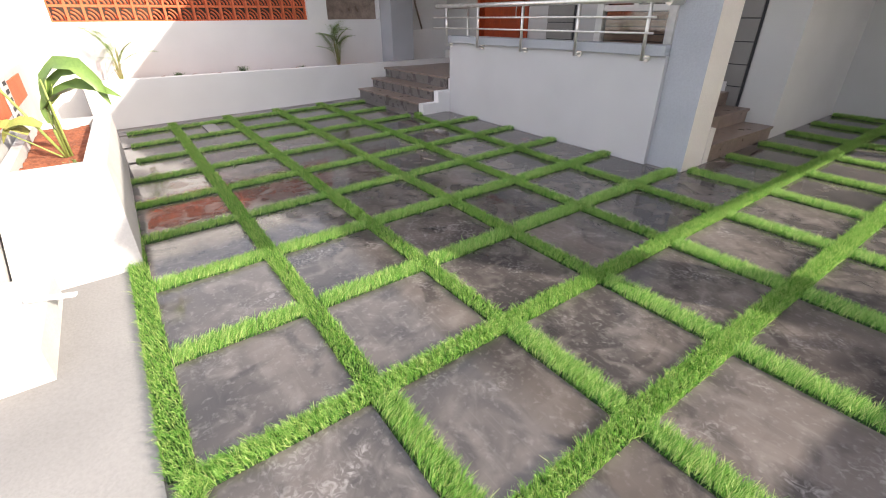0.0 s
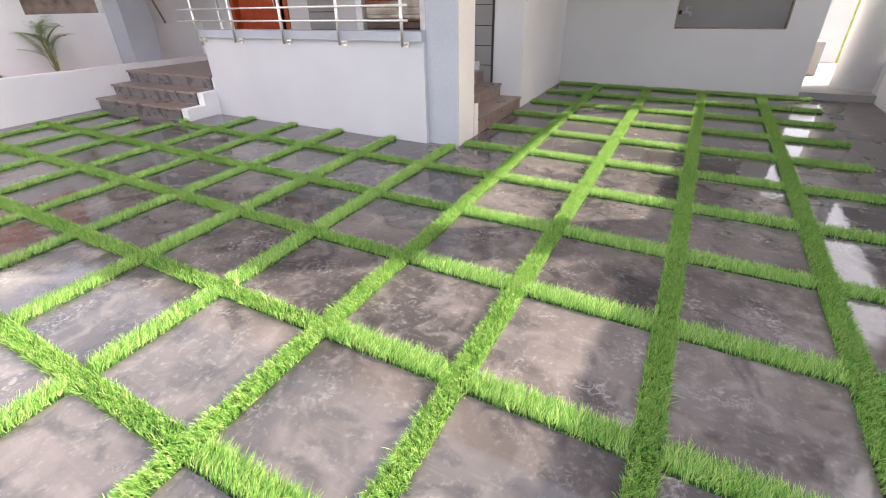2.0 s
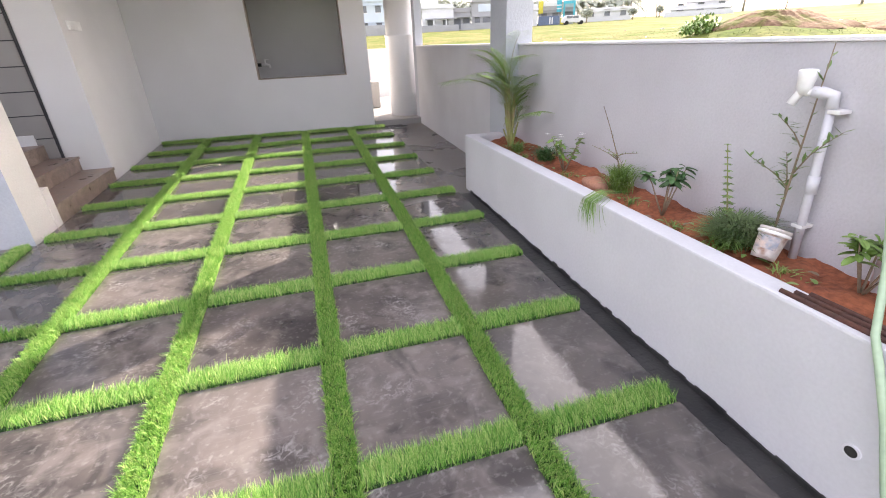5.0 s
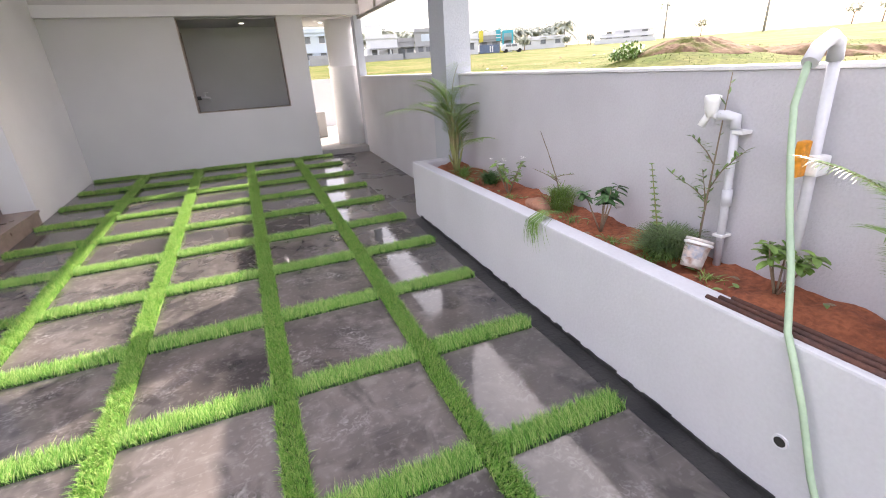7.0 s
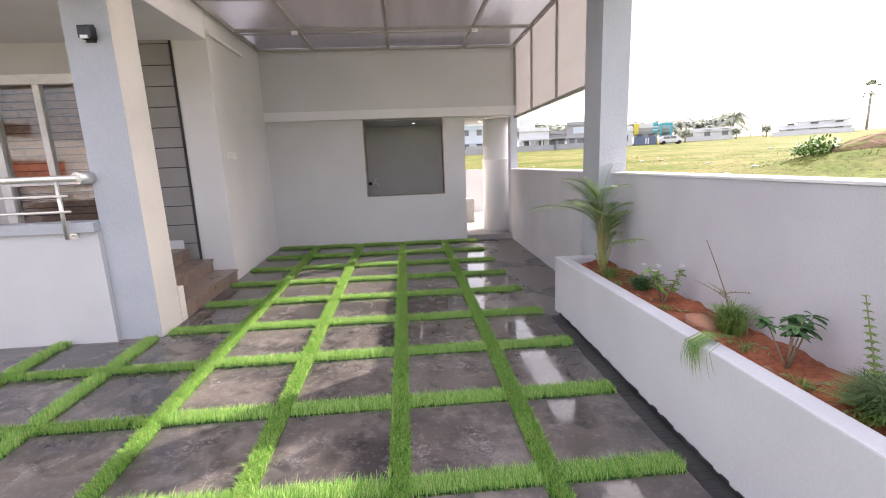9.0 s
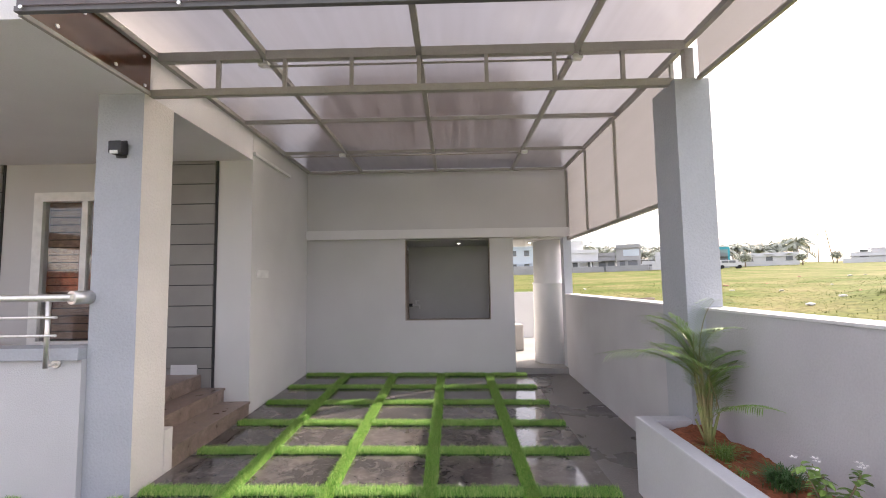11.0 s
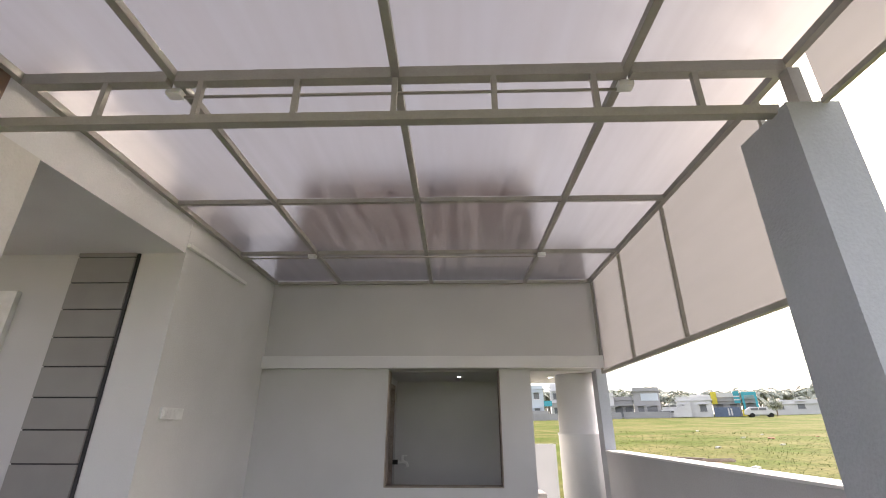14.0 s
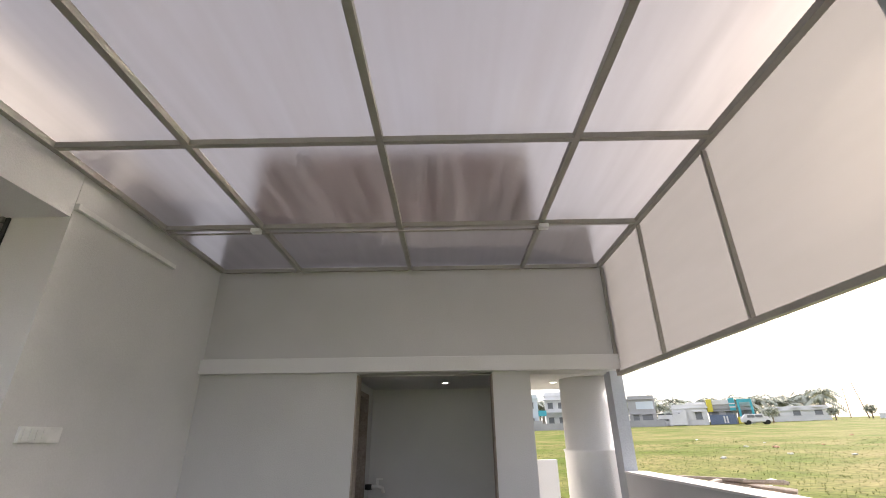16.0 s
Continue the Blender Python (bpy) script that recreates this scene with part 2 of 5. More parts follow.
M["brown_wall"] = material("brown_wall", (0.13, 0.042, 0.022), (0.05, 0.03, 0.026), 1.1, 0.85, fine=0.1)
M["red_wood"] = material("red_wood", (0.42, 0.07, 0.02), (0.32, 0.05, 0.015), 6, 0.35, fine=0.12)
M["steel"] = material("steel", (0.90, 0.88, 0.85), None, 20, 0.42, metal=1.0, fine=0.03)
M["tube_paint"] = material("tube_paint", (0.36, 0.345, 0.31), (0.32, 0.305, 0.275), 8, 0.5, fine=0.04)
M["poly_roof"] = polycarbonate("poly_roof", (0.33, 0.305, 0.30), 0.84, 0.12, 0.36, 1.12)
M["poly_front"] = polycarbonate("poly_front", (0.50, 0.43, 0.43), 0.45, 0.16)
# darker copy of tube_paint: the backlit look is put into the colour
M["tube_backlit"] = material("tube_backlit", (0.13, 0.125, 0.13), (0.10, 0.10, 0.11), 8, 0.5, fine=0.05)
M["poly_side"] = polycarbonate("poly_side", (0.335, 0.325, 0.335), 0.3, 0.08)
M["poly_brown"] = polycarbonate("poly_brown", (0.46, 0.31, 0.23), 0.35, 0.15)
M["pvc_white"] = material("pvc_white", (0.86, 0.86, 0.85), None, 8, 0.4, fine=0.02)
M["pvc_pipe"] = material("pvc_pipe", (0.66, 0.66, 0.70), (0.6, 0.6, 0.64), 8, 0.45, fine=0.03)
M["glass"] = glass("glass", (0.9, 0.92, 0.92))
# near-black base colour that stands in for the shade of unlit interiors
M["shade_black"] = material("shade_black", (0.03, 0.028, 0.026), None, 3, 0.9)
M["curtain"] = material("curtain", (0.34, 0.22, 0.16), (0.18, 0.11, 0.09), 14, 0.8, fine=0.3)
M["black_metal"] = material("black_metal", (0.02, 0.02, 0.022), None, 20, 0.4)
M["lamp_glow"] = glowing("lamp_glow", (1.0, 0.93, 0.82), 6.0)
M["leaf"] = material("leaf", (0.12, 0.22, 0.045), (0.20, 0.31, 0.07), 6, 0.45, fine=0.1, island=0.35)
M["leaf_light"] = material("leaf_light", (0.12, 0.21, 0.05), (0.18, 0.27, 0.07), 5, 0.4, fine=0.1, island=0.25)
M["leaf_dark"] = material("leaf_dark", (0.035, 0.10, 0.025), (0.06, 0.14, 0.035), 6, 0.5, fine=0.1, island=0.35)
M["leaf_clump"] = material("leaf_clump", (0.085, 0.15, 0.05), (0.16, 0.21, 0.085), 8, 0.6, fine=0.1, island=0.5)
M["stem"] = material("stem", (0.22, 0.26, 0.08), (0.26, 0.20, 0.10), 9, 0.6, fine=0.15)
M["stem_pale"] = material("stem_pale", (0.30, 0.36, 0.10), (0.24, 0.32, 0.08), 7, 0.5, fine=0.12)
M["leaf_wither"] = material("leaf_wither", (0.22, 0.26, 0.06), (0.34, 0.26, 0.09), 9, 0.6, fine=0.15)
M["twig"] = material("twig", (0.20, 0.15, 0.10), (0.28, 0.22, 0.15), 9, 0.8, fine=0.15)
# light grey trunks: distance haze is mixed into the base colour
M["trunk_hazed"] = material("trunk_hazed", (0.30, 0.28, 0.26), (0.36, 0.34, 0.31), 3, 0.9)
M["wash_wall"] = material("wash_wall", (0.66, 0.655, 0.65), (0.62, 0.615, 0.61), 1.5, 0.85, bump=0.3, bump_scale=110, fine=0.03)
M["petal"] = material("petal", (0.82, 0.80, 0.80), None, 9, 0.6)
M["stone"] = material("stone", (0.42, 0.20, 0.12), (0.34, 0.2, 0.15), 6, 0.9, bump=0.6, fine=0.15)
M["rust"] = material("rust", (0.11, 0.045, 0.03), (0.07, 0.04, 0.035), 15, 0.8, bump=0.4, fine=0.25)
M["bucket_white"] = material("bucket_white", (0.60, 0.56, 0.53), (0.30, 0.17, 0.12), 14, 0.6, fine=0.1, stops=(0.5, 0.65))
M["bucket_print"] = material("bucket_print", (0.30, 0.33, 0.40), (0.60, 0.50, 0.44), 22, 0.6, fine=0.15, stops=(0.42, 0.58))
M["wood_grey"] = material("wood_grey", (0.34, 0.29, 0.25), (0.24, 0.2, 0.17), 9, 0.85, fine=0.2, per_object=0.2)
M["field"] = material("field", (0.085, 0.120, 0.020), (0.200, 0.175, 0.075), 0.30, 0.95, fine=0.35, bump=0.6, bump_scale=5, detail=10, spec=0.04)
M["house_white"] = material("house_white", (0.72, 0.72, 0.73), (0.64, 0.64, 0.65), 0.6, 0.9, fine=0.03)
M["house_grey"] = material("house_grey", (0.40, 0.40, 0.41), (0.34, 0.34, 0.35), 0.6, 0.9, fine=0.05)
M["house_pale"] = material("house_pale", (0.60, 0.66, 0.72), (0.55, 0.61, 0.68), 0.6, 0.9, fine=0.03)
M["gate_blue"] = material("gate_blue", (0.13, 0.17, 0.26), None, 1, 0.6)
M["house_blue"] = material("house_blue", (0.08, 0.42, 0.52), None, 1, 0.8)
M["house_yellow"] = material("house_yellow", (0.72, 0.62, 0.08), None, 1, 0.8)
# dark panes and openings of far things, lightened to include distance haze
M["house_dark_hazed"] = material("house_dark_hazed", (0.20, 0.21, 0.23), None, 1, 0.6)
# very dark brown, so the sunlit backdrop still reads as dark gaps
M["backdrop_brown"] = material("backdrop_brown", (0.045, 0.022, 0.018), (0.07, 0.05, 0.03), 1.2, 0.9, fine=0.2)
M["tyre"] = material("tyre", (0.02, 0.02, 0.02), None, 9, 0.8)
M["orange"] = material("orange", (0.75, 0.30, 0.02), None, 9, 0.5)
M["hose"] = material("hose", (0.42, 0.55, 0.38), (0.36, 0.48, 0.34), 9, 0.35, fine=0.05)
M["paper"] = material("paper", (0.62, 0.61, 0.60), None, 9, 0.8)


# ---- builders ----
def fz(x, y):
    """Height of the paved court, which falls towards the gate."""
    return 0.022 * y - 0.009 * x


def box(bm, x0, x1, y0, y1, z0, z1, bevel=0.0):
    vs = [bm.verts.new((x, y, z)) for z in (z0, z1) for y in (y0, y1) for x in (x0, x1)]
    fs = [bm.faces.new([vs[i] for i in q]) for q in ((0, 2, 3, 1), (4, 5, 7, 6), (0, 1, 5, 4), (2, 6, 7, 3), (0, 4, 6, 2), (1, 3, 7, 5))]
    if bevel:
        es = list({e for f in fs for e in f.edges})
        bmesh.ops.bevel(bm, geom=es, offset=bevel, segments=2, affect="EDGES", profile=0.6)
    return bm


def bx(*a, **k):
    return box(bmesh.new(), *a, **k)


def tube(bm, points, r, sides=8, r_end=None):
    """A round bar along points, capped."""
    points = [Vector(p) for p in points]
    rings = []
    up = Vector((0, 0, 1))
    for i, p in enumerate(points):
        d = (points[min(i + 1, len(points) - 1)] - points[max(i - 1, 0)]).normalized()
        side = d.cross(up)
        side = d.cross(Vector((1, 0, 0))) if side.length < 1e-3 else side
        side.normalize()
        other = d.cross(side)
        f = i / max(1, len(points) - 1)
        rad = r + ((r_end if r_end is not None else r) - r) * f
        rings.append([bm.verts.new(p + rad * (math.cos(a) * side + math.sin(a) * other)) for a in [2 * math.pi * k / sides for k in range(sides)]])
    for a, b in zip(rings, rings[1:]):
        for k in range(sides):
            f = bm.faces.new((a[k], a[(k + 1) % sides], b[(k + 1) % sides], b[k]))
            f.smooth = True
    bm.faces.new(rings[0][::-1])
    bm.faces.new(rings[-1])
    return bm


def lathe(bm, profile, centre, sides=24, axis=None):
    """A turned shape from (radius, height) pairs."""
    rings = []
    for r, z in profile:
        rings.append([bm.verts.new((centre[0] + r * math.cos(2 * math.pi * k / sides), centre[1] + r * math.sin(2 * math.pi * k / sides), centre[2] + z)) for k in range(sides)])
    for a, b in zip(rings, rings[1:]):
        for k in range(sides):
            f = bm.faces.new((a[k], a[(k + 1) % sides], b[(k + 1) % sides], b[k]))
            f.smooth = True
    bm.faces.new(rings[0][::-1])
    bm.faces.new(rings[-1])
    return bm


def mesh_of(name, bm):
    bmesh.ops.recalc_face_normals(bm, faces=bm.faces[:])
    me = bpy.data.meshes.new(name)
    bm.to_mesh(me)
    bm.free()
    return me


def solid(name, bm, mat, label, category, kind="", group=""):
    ob = new(name, mesh_of(name, bm))
    ob.data.materials.append(M[mat])
    return tagged(ob, label, category, group, kind)


def thing(name, label, category, at=(0, 0, 0), group="", kind=""):
    ob = new(name)
    ob.location = at
    ob.empty_display_size = 0.1
    return tagged(ob, label, category, group, kind)


def place(ob, parent):
    """Hangs ob, made in world places, under a parent that only stands somewhere."""
    ob.parent = parent
    if parent.parent is None:
        ob.matrix_parent_inverse = Matrix.Translation(-Vector(parent.location))
    return ob


def part(name, bm, mat, parent, label=""):
    ob = new(name, mesh_of(name, bm))
    ob.data.materials.append(M[mat])
    place(ob, parent)
    return tagged(ob, label)


def raw_part(name, verts, faces, mat, parent, label="", smooth=False):
    me = bpy.data.meshes.new(name)
    me.from_pydata(verts, [], faces)
    me.materials.append(M[mat])
    if smooth:
        me.polygons.foreach_set("use_smooth", [True] * len(me.polygons))
    ob = new(name, me)
    place(ob, parent)
    return tagged(ob, label)


def wall_with_holes(bm, u0, u1, z0, z1, holes, t0, t1, along="x"):
    """An upright wall from u0 to u1 with openings (ua, ub, za, zb), t0 to t1 thick."""
    us = sorted({u0, u1, *[h[0] for h in holes], *[h[1] for h in holes]})
    for a, b in zip(us, us[1:]):
        spans = sorted((h[2], h[3]) for h in holes if h[0] <= a and h[1] >= b)
        z = z0
        for lo, hi in spans + [(z1, z1)]:
            if lo > z + 1e-4:
                if along == "x":
                    box(bm, a, b, t0, t1, z, lo)
                else:
                    box(bm, t0, t1, a, b, z, lo)
            z = max(z, hi)
    bmesh.ops.remove_doubles(bm, verts=bm.verts[:], dist=1e-5)
    return bm


# ---- ground and court ----
def ground_height(x, y):
    dx = max(-10.5 - x, 0, x - 2.5)
    dy = max(-9 - y, 0, y - 12)
    d = math.hypot(dx, dy)
    h = -0.25 + min(d, 3.0) / 3.0 * 0.55 + 0.033 * min(d, 140)
    if x > 2.5:
        h += 0.9 * math.exp(-((x - 17.5) ** 2 / 14 + (y - 13.5) ** 2 / 10)) + 0.010 * max(0, min(x - 4, 80))
        h += 0.10 * noise.noise(Vector((x * 0.35, y * 0.35, 0))) * min(1, d / 3)
    return h


def build_ground():
    steps = sorted({*[round(-12 + 1.0 * i, 2) for i in range(45)], *[s * 34 * 1.28 ** k for k in range(17) for s in (1, -1)], -18, -25})
    verts = [(x, y, ground_height(x, y)) for y in steps for x in steps]
    n = len(steps)
    faces = [(r * n + c, r * n + c + 1, (r + 1) * n + c + 1, (r + 1) * n + c) for r in range(n - 1) for c in range(n - 1)]
    me = bpy.data.meshes.new("ground")
    me.from_pydata(verts, [], faces)
    me.polygons.foreach_set("use_smooth", [True] * len(faces))
    me.materials.append(M["field"])
    tagged(new("ground", me), "grassy open field rising gently behind the compound wall", "ground", kind="structure")


build_ground()


def sloped(bm, x0, x1, y0, y1, top, depth, bevel=0.0):
    """A slab that follows the court's fall, its top above the fall by top."""
    box(bm, x0, x1, y0, y1, 0, depth, bevel)
    for v in bm.verts:
        if not v.tag:
            v.co.z += fz(v.co.x, v.co.y) + top - depth
            v.tag = True
    return bm


bm = bmesh.new()
sloped(bm, -8.6, 2.2, -1.66, 3.3, -0.012, 0.2)
sloped(bm, -2.4, 2.2, 3.3, 7.4, -0.012, 0.2)
floor = solid("floor", bm, "court_cement", "brown-grey cement floor of the paved court", "floor", "structure")
bm = bmesh.new()
rng_edge = random.Random(31)
for k in range(80):
    y = -1.6 + k * 0.0589
    box(bm, 1.545 - rng_edge.uniform(0, 0.012), 1.667, y, y + 0.0589, fz(1.6, y) - 0.05, fz(1.6, y) - 0.007)
    box(bm, 1.658, 1.6675, y, y + 0.0589, fz(1.6, y) - 0.007, fz(1.6, y) + rng_edge.uniform(0.006, 0.024))
solid("trim_tar_edge", bm, "dark_edge", "black tarry edge strip along the kerb wall", "trim", "structure")
bm = bmesh.new()
sloped(bm, -9.4, 2.195, -4.2, -1.66, -0.005, 0.2)
solid("ramp", bm, "cement", "light grey cement ramp at the gate", "ramp", "structure")
bm = bmesh.new()
box(bm, -40, 60, -10.5, -4.2, -0.5, -0.22)
solid("road", bm, "cement", "grey street in front of the gate", "road", "structure")

P = 0.8
ROWS_Y = [-1.6 + P * i for i in range(12)]
random.seed(7)


def blades(x0, x1, y0, y1, lean, density, seed):
    """Turf fibres on a strip, each a bent tapering blade."""
    g = np.random.RandomState(seed)
    n = int((x1 - x0) * (y1 - y0) * density * 1.35)
    px, py = g.uniform(x0, x1, n), g.uniform(y0, y1, n)
    h = g.uniform(0.038, 0.060, n)
    ang = g.uniform(0, 2 * np.pi, n)
    w = g.uniform(0.0009, 0.0015, n)
    ux, uy = np.cos(ang) * w, np.sin(ang) * w
    # fibres stand in stitched tufts that share a curl
    cell = 0.010
    key = (np.floor((px - x0) / cell) * 7919 + np.floor((py - y0) / cell) * 104729).astype(np.int64) % 4096
    curl = g.normal(0, 0.015, (4096, 2))
    tall = g.uniform(0.78, 1.12, 4096)
    h = h * tall[key]
    lx = lean[0] * h + curl[key, 0] + g.normal(0, 0.010, n)
    ly = lean[1] * h + curl[key, 1] + g.normal(0, 0.010, n)
    z = 0.022 * py - 0.009 * px
    v = np.zeros((n, 5, 3))
    v[:, 0] = np.stack([px - ux, py - uy, z], 1)
    v[:, 1] = np.stack([px + ux, py + uy, z], 1)
    v[:, 2] = np.stack([px + ux * 0.9 + lx * 0.4, py + uy * 0.9 + ly * 0.4, z + h * 0.6], 1)
    v[:, 3] = np.stack([px - ux * 0.9 + lx * 0.4, py - uy * 0.9 + ly * 0.4, z + h * 0.6], 1)
    v[:, 4] = np.stack([px + lx, py + ly, z + h * 0.93], 1)
    base = (np.arange(n) * 5)[:, None]
    quads = base + np.array([[0, 1, 2, 3]])
    tris = base + np.array([[3, 2, 4]])
    me = bpy.data.meshes.new("turf")
    me.vertices.add(n * 5)
    me.vertices.foreach_set("co", v.reshape(-1))
    me.loops.add(n * 7)
    loops = np.concatenate([quads, tris], 1).reshape(-1)
    me.loops.foreach_set("vertex_index", loops.astype(np.int32))
    me.polygons.add(n * 2)
    starts = (np.arange(n) * 7)[:, None] + np.array([[0, 4]])
    me.polygons.foreach_set("loop_start", starts.reshape(-1).astype(np.int32))
    me.update(calc_edges=True)
    me.materials.append(M["turf"])
    return me


def turf_strip(x0, x1, y0, y1, lean, density, seed):
    strip = thing("turf_strip", "bright green artificial grass strip laid between paving slabs", "artificial grass",
                  ((x0 + x1) / 2, (y0 + y1) / 2, fz((x0 + x1) / 2, (y0 + y1) / 2)), "grass strips of the court")
    bmb = bmesh.new()
    sloped(bmb, x0 + 0.006, x1 - 0.006, y0 + 0.006, y1 - 0.006, 0.008, 0.02)
    part("backing", bmb, "turf_back", strip)
    ob = new("turf", blades(x0, x1, y0, y1, lean, density, seed))
    place(ob, strip)
    tagged(ob, kind="stuff")


HALF = 0.056
GAP = HALF + 0.003
DARK_Y, DARK_X = (0.0, -0.26), (0.30, -0.12)
LIGHT_Y, LIGHT_X = (0.0, 0.62), (-0.42, 0.44)
# east part: runs laid towards the house, with short pieces between them
for i in range(-2, 2):
    turf_strip(i * P - HALF, i * P + HALF, -1.62, 7.24, DARK_Y, 46000, 100 + i)
for j, y in enumerate(ROWS_Y):
    yy = min(y, 7.26)
    last = 1.52 if j < 6 else 1.50 - 0.012 * (j - 6)
    cuts = [-2 * P + GAP, -P - GAP, -P + GAP, -GAP, GAP, P - GAP, P + GAP, last]
    if j >= 6:
        cuts = [-2.30, -2 * P - GAP] + cuts
    for a, b in zip(cuts[::2], cuts[1::2]):
        turf_strip(a, b, yy - HALF, yy + HALF, LIGHT_Y, 44000, 500 + j * 40 + int(a * 10) % 37)
# west part: runs laid along the veranda
STARTS = (-5.62, -8.36, -8.36, -8.36, -8.36, -6.3)
for j in range(6):
    y = ROWS_Y[j]
    turf_strip(STARTS[j], -2 * P - GAP, y - HALF, y + HALF, DARK_X, 24000, 900 + j)
for i in range(-10, -2):
    x = i * P
    ends = [ROWS_Y[j] + e * GAP for j in range(6) for e in (-1, 1)][1:]
    top = 3.06 if i >= -7 else (2.95 if i == -8 else 2.38)
    ends = [e for e in ends if e < top] + [top]
    if len(ends) % 2:
        ends = ends[:-1]
    if x < -5.65:
        ends[0] = -1.42
    for a, b in zip(ends[::2], ends[1::2]):
        if b - a > 0.06:
            turf_strip(x - HALF, x + HALF, a, b, LIGHT_X, 40000 if i > -5 else 20000, 1200 + i * 20 + int(a * 10) % 17)

# ---- house: walls, veranda, roof slab ----
BACK = 7.36
bm = wall_with_holes(bmesh.new(), -2.8, 1.29, -0.1, 3.80, [(-0.62, 0.88, 1.08, 2.51)], BACK, BACK + 0.22)
solid("wall_back", bm, "grey_wall", "grey painted wall with a square serving opening", "wall", "structure")
for a, b, c, d in ((-0.619, -0.604, 1.081, 2.49), (0.864, 0.879, 1.081, 2.49), (-0.604, 0.864, 1.081, 1.094)):
    solid("trim_opening", bx(a, b, BACK + 0.004, BACK + 0.216, c, d), "wood_grey", "thin brown lining strip of the serving opening", "trim", "structure")
bm = bx(1.29, 2.42, BACK, BACK + 0.22, 2.66, 3.80)
solid("wall_back_upper", bm, "grey_wall", "grey painted wall above the side passage", "wall", "structure")
bm = bx(-2.36, 2.28, BACK - 0.07, BACK - 0.002, 2.515, 2.675, bevel=0.006)
solid("trim_band", bm, "white_wall", "white projecting band above the opening", "trim", "structure")
bm = bx(-2.9, 2.42, BACK + 0.2, 9.3, 2.50, 2.64)
solid("ceiling_passage", bm, "grey_wall", "grey slab over the wash area and passage", "ceiling", "structure")
bm = bx(-1.2, 1.29, 9.0, 9.2, -0.1, 2.5)
solid("wall_wash", bm, "wash_wall", "grey inner wall of the wash area", "wall", "structure")
bm = wall_with_holes(bmesh.new(), BACK + 0.22, 9.0, 0, 2.5, [(7.68, 8.45, 0.2, 2.38)], -0.86, -0.70, along="y")
solid("wall_wash_side", bm, "wash_wall", "grey side wall with a doorway", "wall", "structure")
door = thing("door_side", "dark doorway with a brown frame in the wash area", "door", (-0.7, 8.06, 0.2), kind="structure")
for a, b, c, d in ((7.68, 7.74, 0.2, 2.38), (8.39, 8.45, 0.2, 2.38), (7.74, 8.39, 2.32, 2.38)):
    part("door_frame", bx(-0.88, -0.66, a + 0.002, b - 0.002, c, d - 0.002), "wood_grey", door)
# leaf coloured near-black, so the doorway's darkness is painted on
part("leaf", bx(-0.84, -0.80, 7.745, 8.385, 0.2, 2.315), "shade_black", door)
bm = bx(1.09, 1.289, BACK + 0.222, 9.0, 0.0, 2.499)
solid("wall_wash_end", bm, "wash_wall", "grey end wall of the wash area", "wall", "structure")
bm = bx(-1.2, 2.42, BACK + 0.01, 12.5, -0.1, 0.235)
solid("plinth", bm, "cement", "pale cement floor of the side passage", "floor", "structure")

bm = bx(-2.8, -2.365, 5.19, BACK, -0.1, 3.80)
solid("wall_side", bm, "side_wall", "off-white side wall of the porch", "wall", "structure")
WIN = (-5.15, -3.95, 1.0, 2.92)
DOOR = (-8.2, -6.74, 0.63, 2.75)
bm = wall_with_holes(bmesh.new(), -11.5, -2.8, 0.0, 3.5, [WIN, DOOR], 5.2, 5.42)
solid("wall_front", bm, "grey_wall", "light grey front wall of the house", "wall", "structure")
# inner walls carry the rooms' darkness in their colour
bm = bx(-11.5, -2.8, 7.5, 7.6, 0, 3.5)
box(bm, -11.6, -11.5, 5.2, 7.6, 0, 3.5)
solid("wall_inner", bm, "shade_black", "inner wall of the house, coloured near-black as unlit rooms", "wall", "structure")
bm = bx(-11.5, -2.37, 2.1, 7.6, 3.365, 3.80)
solid("ceiling_veranda", bm, "white_wall", "off-white roof slab over the veranda", "ceiling", "structure")
# veranda floor and plinth wall
bm = bx(-11.5, -2.98, 3.18, 5.2, -0.1, 0.63)
solid("floor_veranda", bm, "granite", "raised granite veranda floor", "floor", "structure")
bm = bx(-6.34, -2.752, 3.10, 3.26, 0.0, 1.165)
solid("wall_veranda", bm, "parapet_wall", "white plastered veranda parapet wall", "wall", "structure")
bm = bx(-6.40, -2.752, 3.06, 3.30, 1.165, 1.262, bevel=0.008)
solid("trim_coping", bm, "blue_grey", "blue-grey coping on the veranda parapet", "trim", "structure")
bm = bx(-2.75, -2.36, 3.15, 3.545, 0.0, 3.364)
pl = solid("pillar_left", bm, "blue_grey", "blue-grey textured square pillar at the veranda corner", "pillar", "structure")
pl.data.materials.append(M["cream_wall"])
for q in pl.data.polygons:
    q.material_index = 1 if abs(q.normal.x) > 0.9 else 0


def step(name, x0, x1, y0, y1, z0, z1, nose):
    st = thing(name, "polished brown granite stair tread with its riser", "step", ((x0 + x1) / 2, (y0 + y1) / 2, z0), "granite steps")
    part("riser", bx(x0, x1, y0, y1, z0, z1 - 0.03), "granite_dark" if name == "front_step" else "granite", st)
    part("tread", bx(x0 - nose[0], x1 + nose[1], y0 - nose[2], y1, z1 - 0.03, z1, bevel=0.004), "granite", st)


for k in range(3):
    step("front_step", -8.6, -6.5, 2.56 + 0.30 * k, 3.18 + 0.32 * (k == 2) + 0.0, 0.0 if k == 0 else 0.29 + 0.17 * (k - 1), 0.29 + 0.17 * k + (0.006 if k == 2 else 0), (0, 0.025, 0.03))
